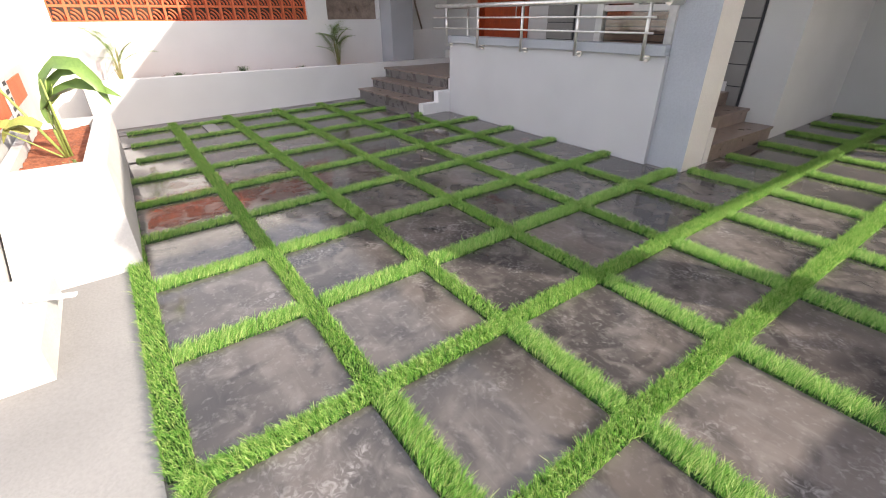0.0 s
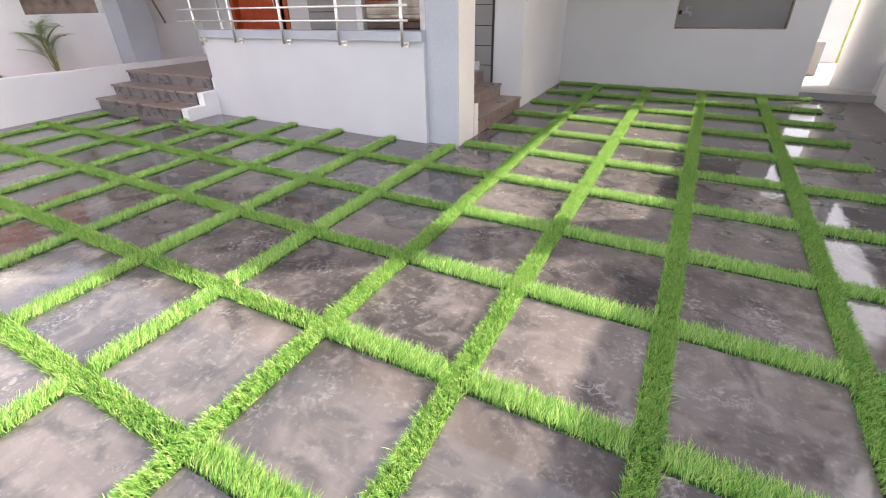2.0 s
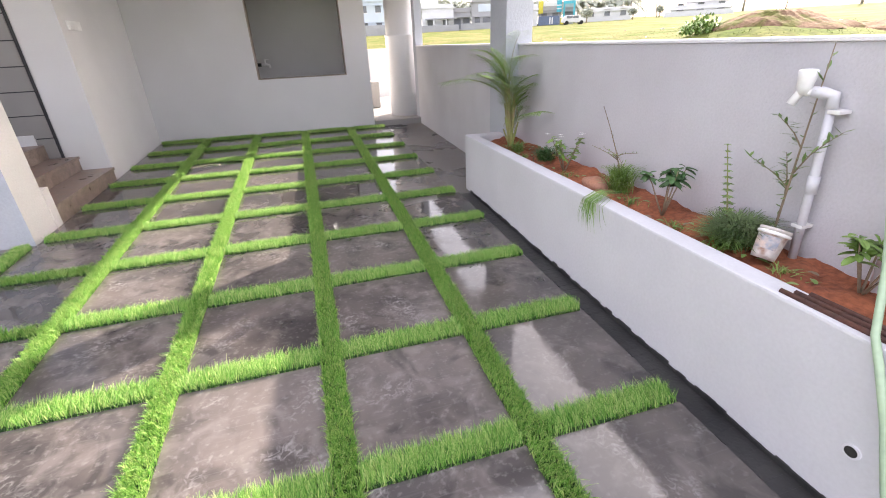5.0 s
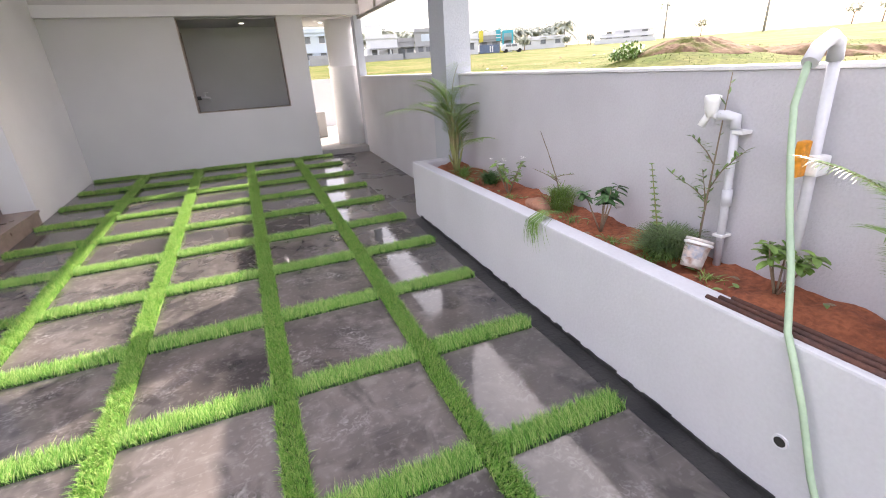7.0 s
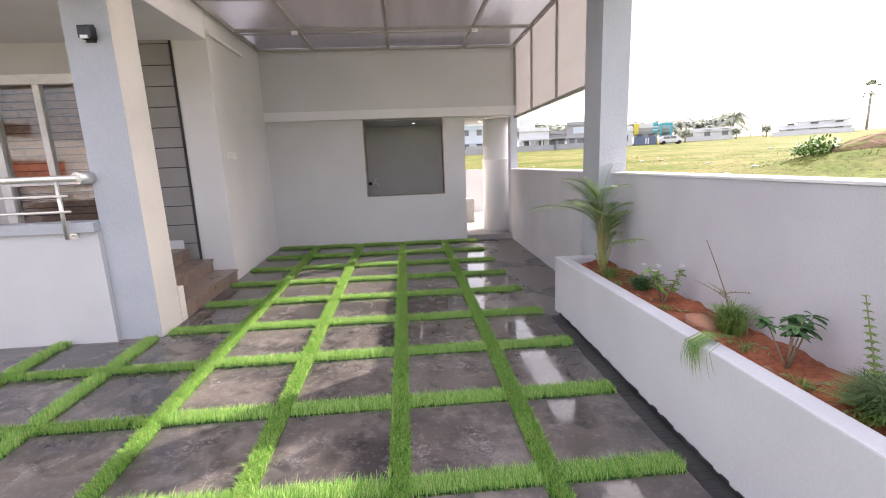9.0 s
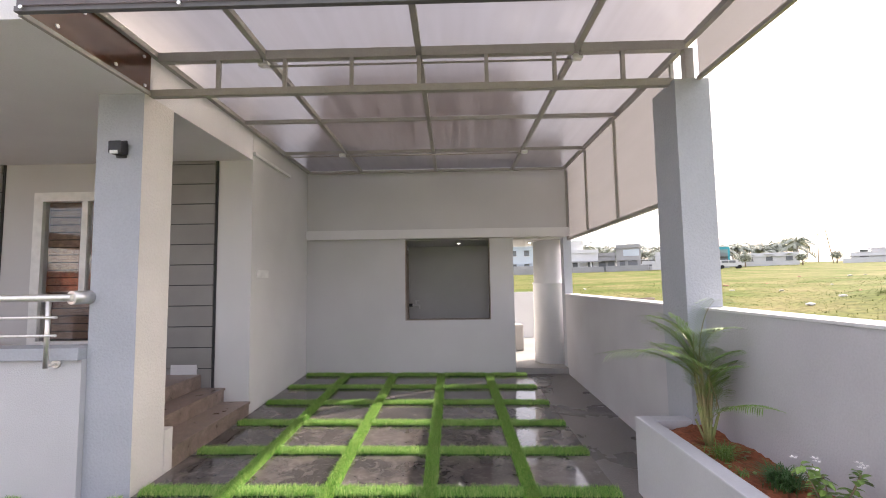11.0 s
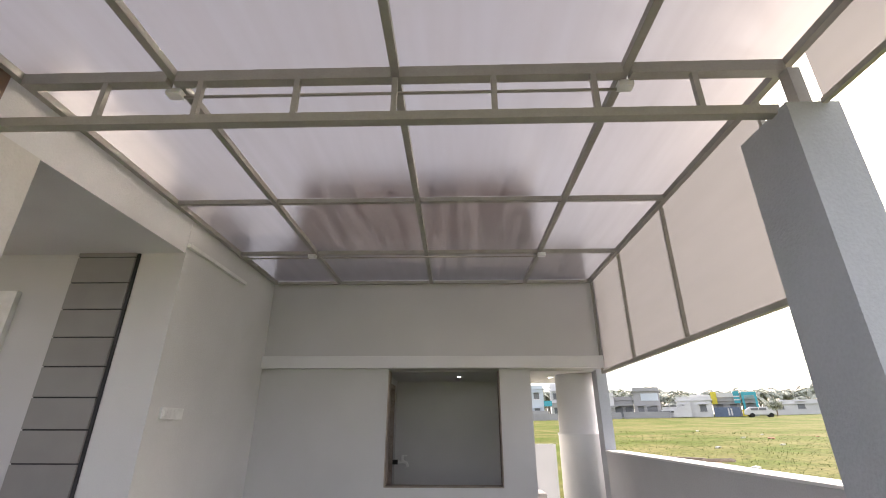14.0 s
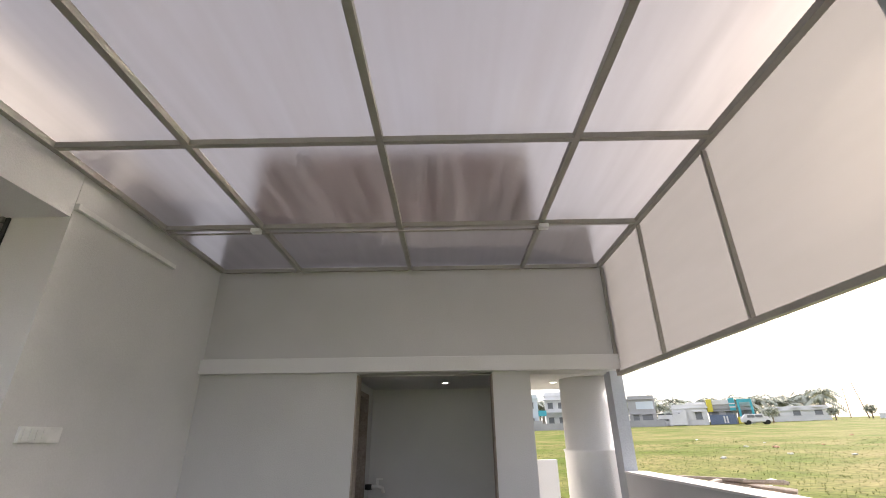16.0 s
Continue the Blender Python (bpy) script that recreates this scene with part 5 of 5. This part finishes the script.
def field_grass():
    """Grass tufts of the field, thinner with distance."""
    g = random.Random(5)
    v, f = [], []
    for k in range(24000):
        d = 1.2 + 40 * g.random() ** 1.7
        a = g.uniform(-0.25, 1.5)
        x, y = 2.5 + d * math.cos(a), 2 + d * math.sin(a)
        if x < 2.7:
            continue
        z = ground_height(x, y) - 0.02
        h = g.uniform(0.03, 0.09)
        for s in range(3):
            t = g.uniform(0, 6.28)
            dx, dy, w = math.cos(t) * h * 0.6, math.sin(t) * h * 0.6, 0.006 + 0.0004 * d
            b = len(v)
            v += [(x - dy * w / h, y + dx * w / h, z), (x + dy * w / h, y - dx * w / h, z), (x + dx, y + dy, z + h)]
            f.append((b, b + 1, b + 2))
    me = bpy.data.meshes.new("field_grass")
    me.from_pydata(v, [], f)
    me.materials.append(M["grass"])
    tagged(new("field_grass", me), "rough yellow-green grass covering the field", "grass", kind="stuff")


M["grass"] = material("grass", (0.07, 0.10, 0.018), (0.13, 0.135, 0.04), 0.5, 0.8, fine=0.2, island=0.4, spec=0.1)
field_grass()


def bush(at, r, seed, label="round green bush in the field"):
    rng = random.Random(seed)
    p = thing("bush", label, "bush", at)
    v, f = [], []
    for k in range(900):
        d = Vector((rng.gauss(0, 1), rng.gauss(0, 1), abs(rng.gauss(0, 0.8)))).normalized() * r * rng.uniform(0.5, 1.0)
        d *= 1 + 0.3 * noise.noise(d * 2)
        c = Vector(at) + Vector((d.x, d.y, d.z * 0.8))
        a = Vector((rng.gauss(0, 1), rng.gauss(0, 1), rng.gauss(0, 1))).normalized()
        ribbon(v, f, [c, c + a * 0.05 * r * 2, c + a * 0.1 * r * 2], 0.022 * r * 2)
    raw_part("foliage", v, f, "leaf", p)


def earth_mound(cx, cy, rx, ry, rise):
    """A spoil heap: lumpy bare earth lying on the field."""
    n = 34
    verts, faces = [], []
    for j in range(n + 1):
        for i in range(n + 1):
            u, w = 2 * i / n - 1, 2 * j / n - 1
            x, y = cx + u * rx, cy + w * ry
            k = max(0.0, 1 - (u * u + w * w) * (1 + 0.5 * noise.noise(Vector((u * 2, w * 2, 7)))))
            z = ground_height(x, y) - 0.06 + rise * k ** 0.7 * (1 + 0.5 * noise.noise(Vector((x * 0.9, y * 0.9, 2)))) + 0.10 * k * noise.noise(Vector((x * 3, y * 3, 5)))
            verts.append((x, y, z))
    for j in range(n):
        for i in range(n):
            a = j * (n + 1) + i
            faces.append((a, a + 1, a + n + 2, a + n + 1))
    me = bpy.data.meshes.new("earth_mound")
    me.from_pydata(verts, [], faces)
    me.materials.append(M["earth"])
    tagged(new("earth_mound", me), "low heap of bare brown earth in the field", "mound")


M["earth"] = material("earth", (0.20, 0.13, 0.085), (0.12, 0.12, 0.04), 1.3, 0.95, bump=1.0, bump_scale=9, fine=0.3, stops=(0.48, 0.62), spec=0.04)
earth_mound(18.6, 13.6, 3.2, 2.6, 0.35)
earth_mound(22.0, 10.6, 2.6, 2.2, 0.45)
bush((15.6, 14.4, ground_height(15.6, 14.4)), 0.8, 90)
bush((18.0, 13.2, ground_height(18.0, 13.2)), 0.45, 91)


def coconut_palm(at, h, seed):
    rng = random.Random(seed)
    p = thing("coconut_palm", "tall coconut palm behind the far houses", "palm tree", at, "far coconut palms")
    bend = rng.uniform(-0.6, 0.6)
    top = Vector(at) + Vector((bend, rng.uniform(-0.5, 0.5), h))
    part("trunk", tube(bmesh.new(), [Vector(at) - Vector((0, 0, 0.5)), Vector(at).lerp(top, 0.5) + Vector((bend * 0.2, 0, 0)), top], 0.22, 7, 0.13), "trunk_hazed", p)
    v, f = [], []
    for k in range(15):
        yaw = 2 * math.pi * k / 15 + rng.uniform(-0.2, 0.2)
        rise = rng.uniform(-0.1, 1.1)
        L_ = rng.uniform(3.0, 4.2)
        rib = [top + Vector((math.cos(yaw) * L_ * g * math.cos(rise), math.sin(yaw) * L_ * g * math.cos(rise), L_ * (g * math.sin(rise) - 0.55 * g * g))) for g in [i / 6 for i in range(7)]]
        ribbon(v, f, rib, 0.10)
        for g in range(1, 7):
            for s in (-1, 1):
                d = (rib[g] - rib[g - 1]).normalized()
                side = d.cross(Vector((0, 0, 1))).normalized() * s
                for o in (0.0, 0.5):
                    q = rib[g - 1].lerp(rib[g], o + 0.5)
                    ribbon(v, f, [q, q + (side * 0.5 + d * 0.4) * 0.5 - Vector((0, 0, 0.12)), q + (side * 0.75 + d * 0.6) * 1.0 - Vector((0, 0, 0.55))], 0.11)
    raw_part("crown", v, f, "leaf_hazed", p)


# pale grey-green foliage, with the haze of the distance painted into it
M["leaf_hazed"] = material("leaf_hazed", (0.36, 0.39, 0.33), (0.42, 0.44, 0.37), 1, 0.8, fine=0.1, island=0.25)


def polar(deg, d):
    """A place d metres from the porch on a bearing, degrees right of the court's axis."""
    x, y = 0.3 + d * math.sin(radians(deg)), 0.5 + d * math.cos(radians(deg))
    return Vector((x, y, ground_height(x, y)))


def house(deg, d, wide, deep, tall, mat, label, extras=()):
    c = polar(deg, d)
    h = thing("house", label, "house", c, "far houses")
    turn = Matrix.Translation(c) @ Matrix.Rotation(-radians(deg), 4, "Z")

    def add(name, mat_, *b, parent=None, **k):
        m = bx(*b, **k)
        m.transform(turn)
        return part(name, m, mat_, parent or h)
    add("wall", mat, -wide / 2, wide / 2, 0, deep, -1.0, tall)
    add("roof", mat, -wide / 2 - 0.25, wide / 2 + 0.25, -0.25, deep + 0.2, tall, tall + 0.18)
    add("parapet", mat, -wide / 2, wide / 2, -0.05, 0.1, tall + 0.182, tall + 0.75)
    n = max(2, int(wide / 2.8))
    for k in range(n):
        x = -wide / 2 + wide * (k + 0.5) / n
        storeys = 2 if tall > 5 else 1
        for s in range(storeys):
            z = 1.0 + 3.0 * s
            w = add("window", "house_dark_hazed", x - 0.55, x + 0.55, -0.03, 0.06, z, z + 1.2)
            add("frame", "house_white" if mat != "house_white" else "house_grey", x - 0.65, x + 0.65, -0.06, -0.032, z - 0.12, z - 0.002, parent=w)
            add("sunshade", mat, x - 0.8, x + 0.8, -0.5, -0.06, z + 1.25, z + 1.33)
    for name, mat_, b in extras:
        add(name, mat_, *b)
    return h


W, GY, BL, YL, DK = "house_white", "house_grey", "house_blue", "house_yellow", "house_dark_hazed"
house(8.9, 98, 5.6, 6, 5.9, "house_pale", "pale blue-white house beyond the passage", [("gate", GY, (-1.5, 3.4, -1.6, -1.4, 0, 1.7)), ("porch_slab", BL, (2.85, 4.4, -0.4, 1.2, 2.6, 3.6))])
house(12.6, 106, 4.4, 6, 6.6, W, "white house with an open upper balcony", [("balcony_slab", W, (-2.6, 2.6, -1.4, -0.26, 3.1, 3.35)), ("pillar", W, (-2.3, -2.05, -1.35, -1.1, 3.35, 5.6)), ("pillar", W, (1.9, 2.15, -1.35, -1.1, 3.35, 5.6)), ("canopy_slab", W, (-2.7, 2.7, -1.5, -0.26, 5.6, 5.8))])
house(16.6, 102, 6.6, 7, 4.3, W, "white stepped house with an upper room", [("upper_room", W, (-3.3, 0.2, 1, 5, 5.06, 7.2)), ("porch_roof", GY, (-2.6, 3.9, -1.8, -0.5, 2.2, 2.42)), ("pillar", W, (-1.0, -0.7, -1.7, -1.4, 0, 2.2)), ("pillar", W, (1.6, 1.9, -1.7, -1.4, 0, 2.2)), ("yard_wall", GY, (-3.4, 4.2, -4.4, -4.2, -0.5, 0.9))])
# the openings are flat panels, their inner shade given as dark colour
house(19.4, 104, 3.8, 7, 3.4, GY, "unfinished grey house with open ground floor", [("opening", DK, (-1.6, -0.2, -0.07, -0.035, 0.2, 2.0)), ("opening", DK, (0.3, 1.6, -0.07, -0.035, 0.2, 2.0)), ("roof_slab", GY, (-2.4, 1.9, -1.0, -0.26, 2.35, 2.6))])
house(21.9, 103, 4.9, 7, 5.0, GY, "tall unfinished grey cement house", [("patch", "house_pale", (-1.0, 2.2, -0.05, -0.032, 3.2, 4.6)), ("door", DK, (-0.1, 0.8, -0.08, -0.04, 0, 2.1))])
house(24.1, 101, 2.6, 5, 1.2, W, "low white shed beside the grey house")
house(26.5, 101, 5.8, 8, 2.9, W, "low white house with a stair wing", [("stair_step", W, (-3.6 + 0.5 * q, -3.1 + 0.5 * q, -1.3, -0.3, 0, 2.6 - 0.28 * (5 - q))) for q in range(6)] + [("upper_wall", W, (-0.4, 2.9, 0.3, 0.6, 3.64, 4.0))])
house(29.5, 102, 4.4, 8, 2.7, GY, "white house with dark glass front and yellow tower", [("yellow_tower", YL, (-2.25, -1.35, -0.5, -0.26, 2.2, 4.4)), ("roof_wall", W, (-1.3, 2.0, -0.3, -0.1, 3.46, 4.2)), ("stripe_wall", BL, (1.35, 2.3, -0.55, -0.3, 2.3, 4.4)), ("stripe", W, (1.35, 2.3, -0.6, -0.555, 2.8, 3.0)), ("stripe", W, (1.35, 2.3, -0.6, -0.555, 3.4, 3.6)), ("gate", "gate_blue", (-2.2, 1.9, -1.4, -1.3, 0, 1.6)), ("gate_panel", W, (0.0, 0.25, -1.46, -1.405, 0.2, 1.4)), ("gate_panel", W, (0.45, 0.7, -1.46, -1.405, 0.2, 1.4))])
house(31.6, 102, 2.0, 6, 2.9, GY, "house front framed by a turquoise portal", [("portal", BL, (-1.1, 1.2, -0.9, -0.62, 3.6, 4.1)), ("portal_side", BL, (-1.1, -0.75, -0.9, -0.62, 0.2, 3.6)), ("portal_side", BL, (0.85, 1.2, -0.9, -0.62, 0.2, 3.6)), ("sign", YL, (-1.5, -0.6, -1.3, -1.2, 0.0, 1.1))])
house(35.7, 110, 9.6, 8, 1.8, W, "long low white house in the field", [("wing", W, (-6.4, -4.9, 0.4, 5, -0.5, 1.5))])
house(44.8, 108, 10.4, 9, 1.1, W, "white house with a stepped roof on the rise", [("upper_room", W, (-2.6, 4.6, 1.6, 6, 1.87, 2.4)), ("roof_slab", W, (-3.0, 5.2, 1.2, 6.3, 2.4, 2.6)), ("yard_wall", W, (-6.2, 5.6, -2.2, -2.0, -1, 0.7))])
for k in range(64):
    rng = random.Random(400 + k)
    deg = 6 + 32.4 * k / 63 + rng.uniform(-0.6, 0.6)
    coconut_palm(polar(deg, rng.uniform(118, 138)), rng.uniform(2.8, 4.8) + (1.2 if deg < 24 else 0), 500 + k)


def palmyra(at, h):
    p = thing("palmyra_palm", "lone fan palm on the horizon", "palm tree", at)
    top = Vector(at) + Vector((0, 0, h))
    part("trunk", tube(bmesh.new(), [Vector(at) - Vector((0, 0, 0.5)), top], 0.25, 8, 0.18), "trunk_hazed", p)
    v, f = [], []
    rng = random.Random(3)
    for k in range(26):
        a, e = rng.uniform(0, 6.28), rng.uniform(-0.7, 1.4)
        d = Vector((math.cos(a) * math.cos(e), math.sin(a) * math.cos(e), math.sin(e)))
        s = d.cross(Vector((0, 0, 1))).normalized()
        c = top + d * 1.2
        for m in range(7):
            q = d * 1.0 + s * (m - 3) * 0.3
            ribbon(v, f, [c, c + q * 0.5, c + q * 0.95], 0.12)
    raw_part("crown", v, f, "leaf_hazed", p)


palmyra(polar(48.5, 125), 7.6)
palmyra(polar(57.5, 110), 7.6)


def far_tree(at, r, seed):
    rng = random.Random(seed)
    p = thing("tree", "leafy green tree on the horizon", "tree", at, "far trees")
    trunk = bmesh.new()
    tube(trunk, [Vector(at) - Vector((0, 0, 0.4)), Vector(at) + Vector((0.1, 0, r))], 0.16, 7, 0.08)
    for k in range(4):
        a = 1.57 * k
        tube(trunk, [Vector(at) + Vector((0.1, 0, r)), Vector(at) + Vector((math.cos(a) * r * 0.6, math.sin(a) * r * 0.6, r * 1.5))], 0.07, 5, 0.03)
    part("trunk", trunk, "twig", p)
    v, f = [], []
    for k in range(700):
        d = Vector((rng.gauss(0, 1), rng.gauss(0, 1), rng.gauss(0, 0.8))).normalized() * r * rng.uniform(0.35, 1.0)
        d *= 1 + 0.35 * noise.noise(d * (1.5 / r) + Vector((seed, 0, 0)))
        c = Vector(at) + Vector((d.x, d.y, r * 1.5 + d.z * 0.8))
        a = Vector((rng.gauss(0, 1), rng.gauss(0, 1), rng.gauss(0, 1))).normalized()
        ribbon(v, f, [c, c + a * 0.15, c + a * 0.3], 0.08)
    raw_part("crown", v, f, "leaf_hazed", p)


for k, (deg, d, r) in enumerate(((33.6, 98, 1.2), (41.0, 110, 1.0), (52, 118, 1.6), (64, 112, 1.8), (66, 116, 2.2), (70, 116, 1.6), (38.4, 104, 1.0))):
    far_tree(polar(deg, d), r, 600 + k)


def car(deg, d):
    c = polar(deg, d)
    h = thing("car", "white hatchback parked before the far houses", "car", c)
    turn = Matrix.Translation(c + Vector((0, 0, 0.05))) @ Matrix.Rotation(-radians(deg - 12), 4, "Z")
    side = [(-2.0, 0.35), (2.0, 0.35), (2.05, 0.8), (1.3, 0.95), (0.7, 1.5), (-1.4, 1.52), (-2.0, 1.0)]
    body = bmesh.new()
    a = [body.verts.new((x, -0.8, z)) for x, z in side]
    b = [body.verts.new((x, 0.8, z)) for x, z in side]
    body.faces.new(a)
    body.faces.new(b[::-1])
    for k in range(len(side)):
        body.faces.new((a[k], b[k], b[(k + 1) % len(side)], a[(k + 1) % len(side)]))
    bmesh.ops.bevel(body, geom=body.edges[:], offset=0.08, segments=2, affect="EDGES")
    body.transform(turn)
    part("body", body, "house_white", h)
    for x0, x1 in ((-1.3, -0.3), (-0.2, 0.75)):
        w = bx(x0, x1, -0.83, -0.79, 1.0, 1.38)
        w.transform(turn)
        part("window", w, "house_dark_hazed", h)
    for x in (-1.25, 1.3):
        for y in (-0.78, 0.78):
            w = tube(bmesh.new(), [(x, y - 0.09, 0.32), (x, y + 0.09, 0.32)], 0.32, 16)
            w.transform(turn)
            part("wheel", w, "tyre", h)


car(32.2, 90)
for deg, d, lean in ((40.8, 110, 1.2), (39.6, 125, -0.3)):
    c = polar(deg, d)
    bm = tube(bmesh.new(), [c - Vector((0, 0, 0.5)), c + Vector((-lean, 0, 6.5))], 0.09, 6, 0.06)
    solid("utility_pole", bm, "twig", "thin leaning utility pole in the field", "pole")
for a, b, d in ((8, 14, 92), (14.3, 19, 98), (19.3, 24, 100)):
    p0, p1 = polar(a, d), polar(b, d)
    bm = bmesh.new()
    mid = (p0 + p1) / 2
    ln = (p1 - p0).length
    box(bm, -ln / 2, ln / 2, -0.1, 0.1, -1, 1.2)
    bm.transform(Matrix.Translation(mid) @ Matrix.Rotation(-radians((a + b) / 2), 4, "Z"))
    solid("boundary_wall", bm, "house_grey", "grey block wall before the far houses", "wall", group="far walls")

# ---- paving slabs ----
XL = [-8.36] + [i * P for i in range(-10, 2)] + [1.545]
def slab(x0, x1, y0, y1):
    bms = bmesh.new()
    w, h = x1 - x0, y1 - y0
    cx, cy = (x0 + x1) / 2, (y0 + y1) / 2
    box(bms, -w / 2, w / 2, -h / 2, h / 2, -0.03, 0.0, bevel=0.003)
    for v in bms.verts:
        v.co.z += 0.022 * v.co.y - 0.009 * v.co.x
    ob = new("slab", mesh_of("slab", bms))
    ob.data.materials.append(M["slab_floor"])
    ob.parent = floor
    ob.location = (cx, cy, fz(cx, cy))


G = 0.052
for a, b in zip(XL, XL[1:]):
    for j in range(11):
        y0, y1 = ROWS_Y[j], ROWS_Y[j + 1]
        if a < -2.5 and y0 > 2.3:
            y1 = 3.09
            if j > 5 or a < -6.5:
                continue
        if b < -6.3 and y0 > 2.3:
            continue
        y1 = min(y1, 7.26)
        x0 = a + (G if a > -8.3 else 0)
        x1 = b - (G if b < 1.5 else 0)
        if b > 1.5:
            x1 = 1.535 if y0 < 3.0 else 1.50
        slab(x0, x1, y0 + G, y1 - G)
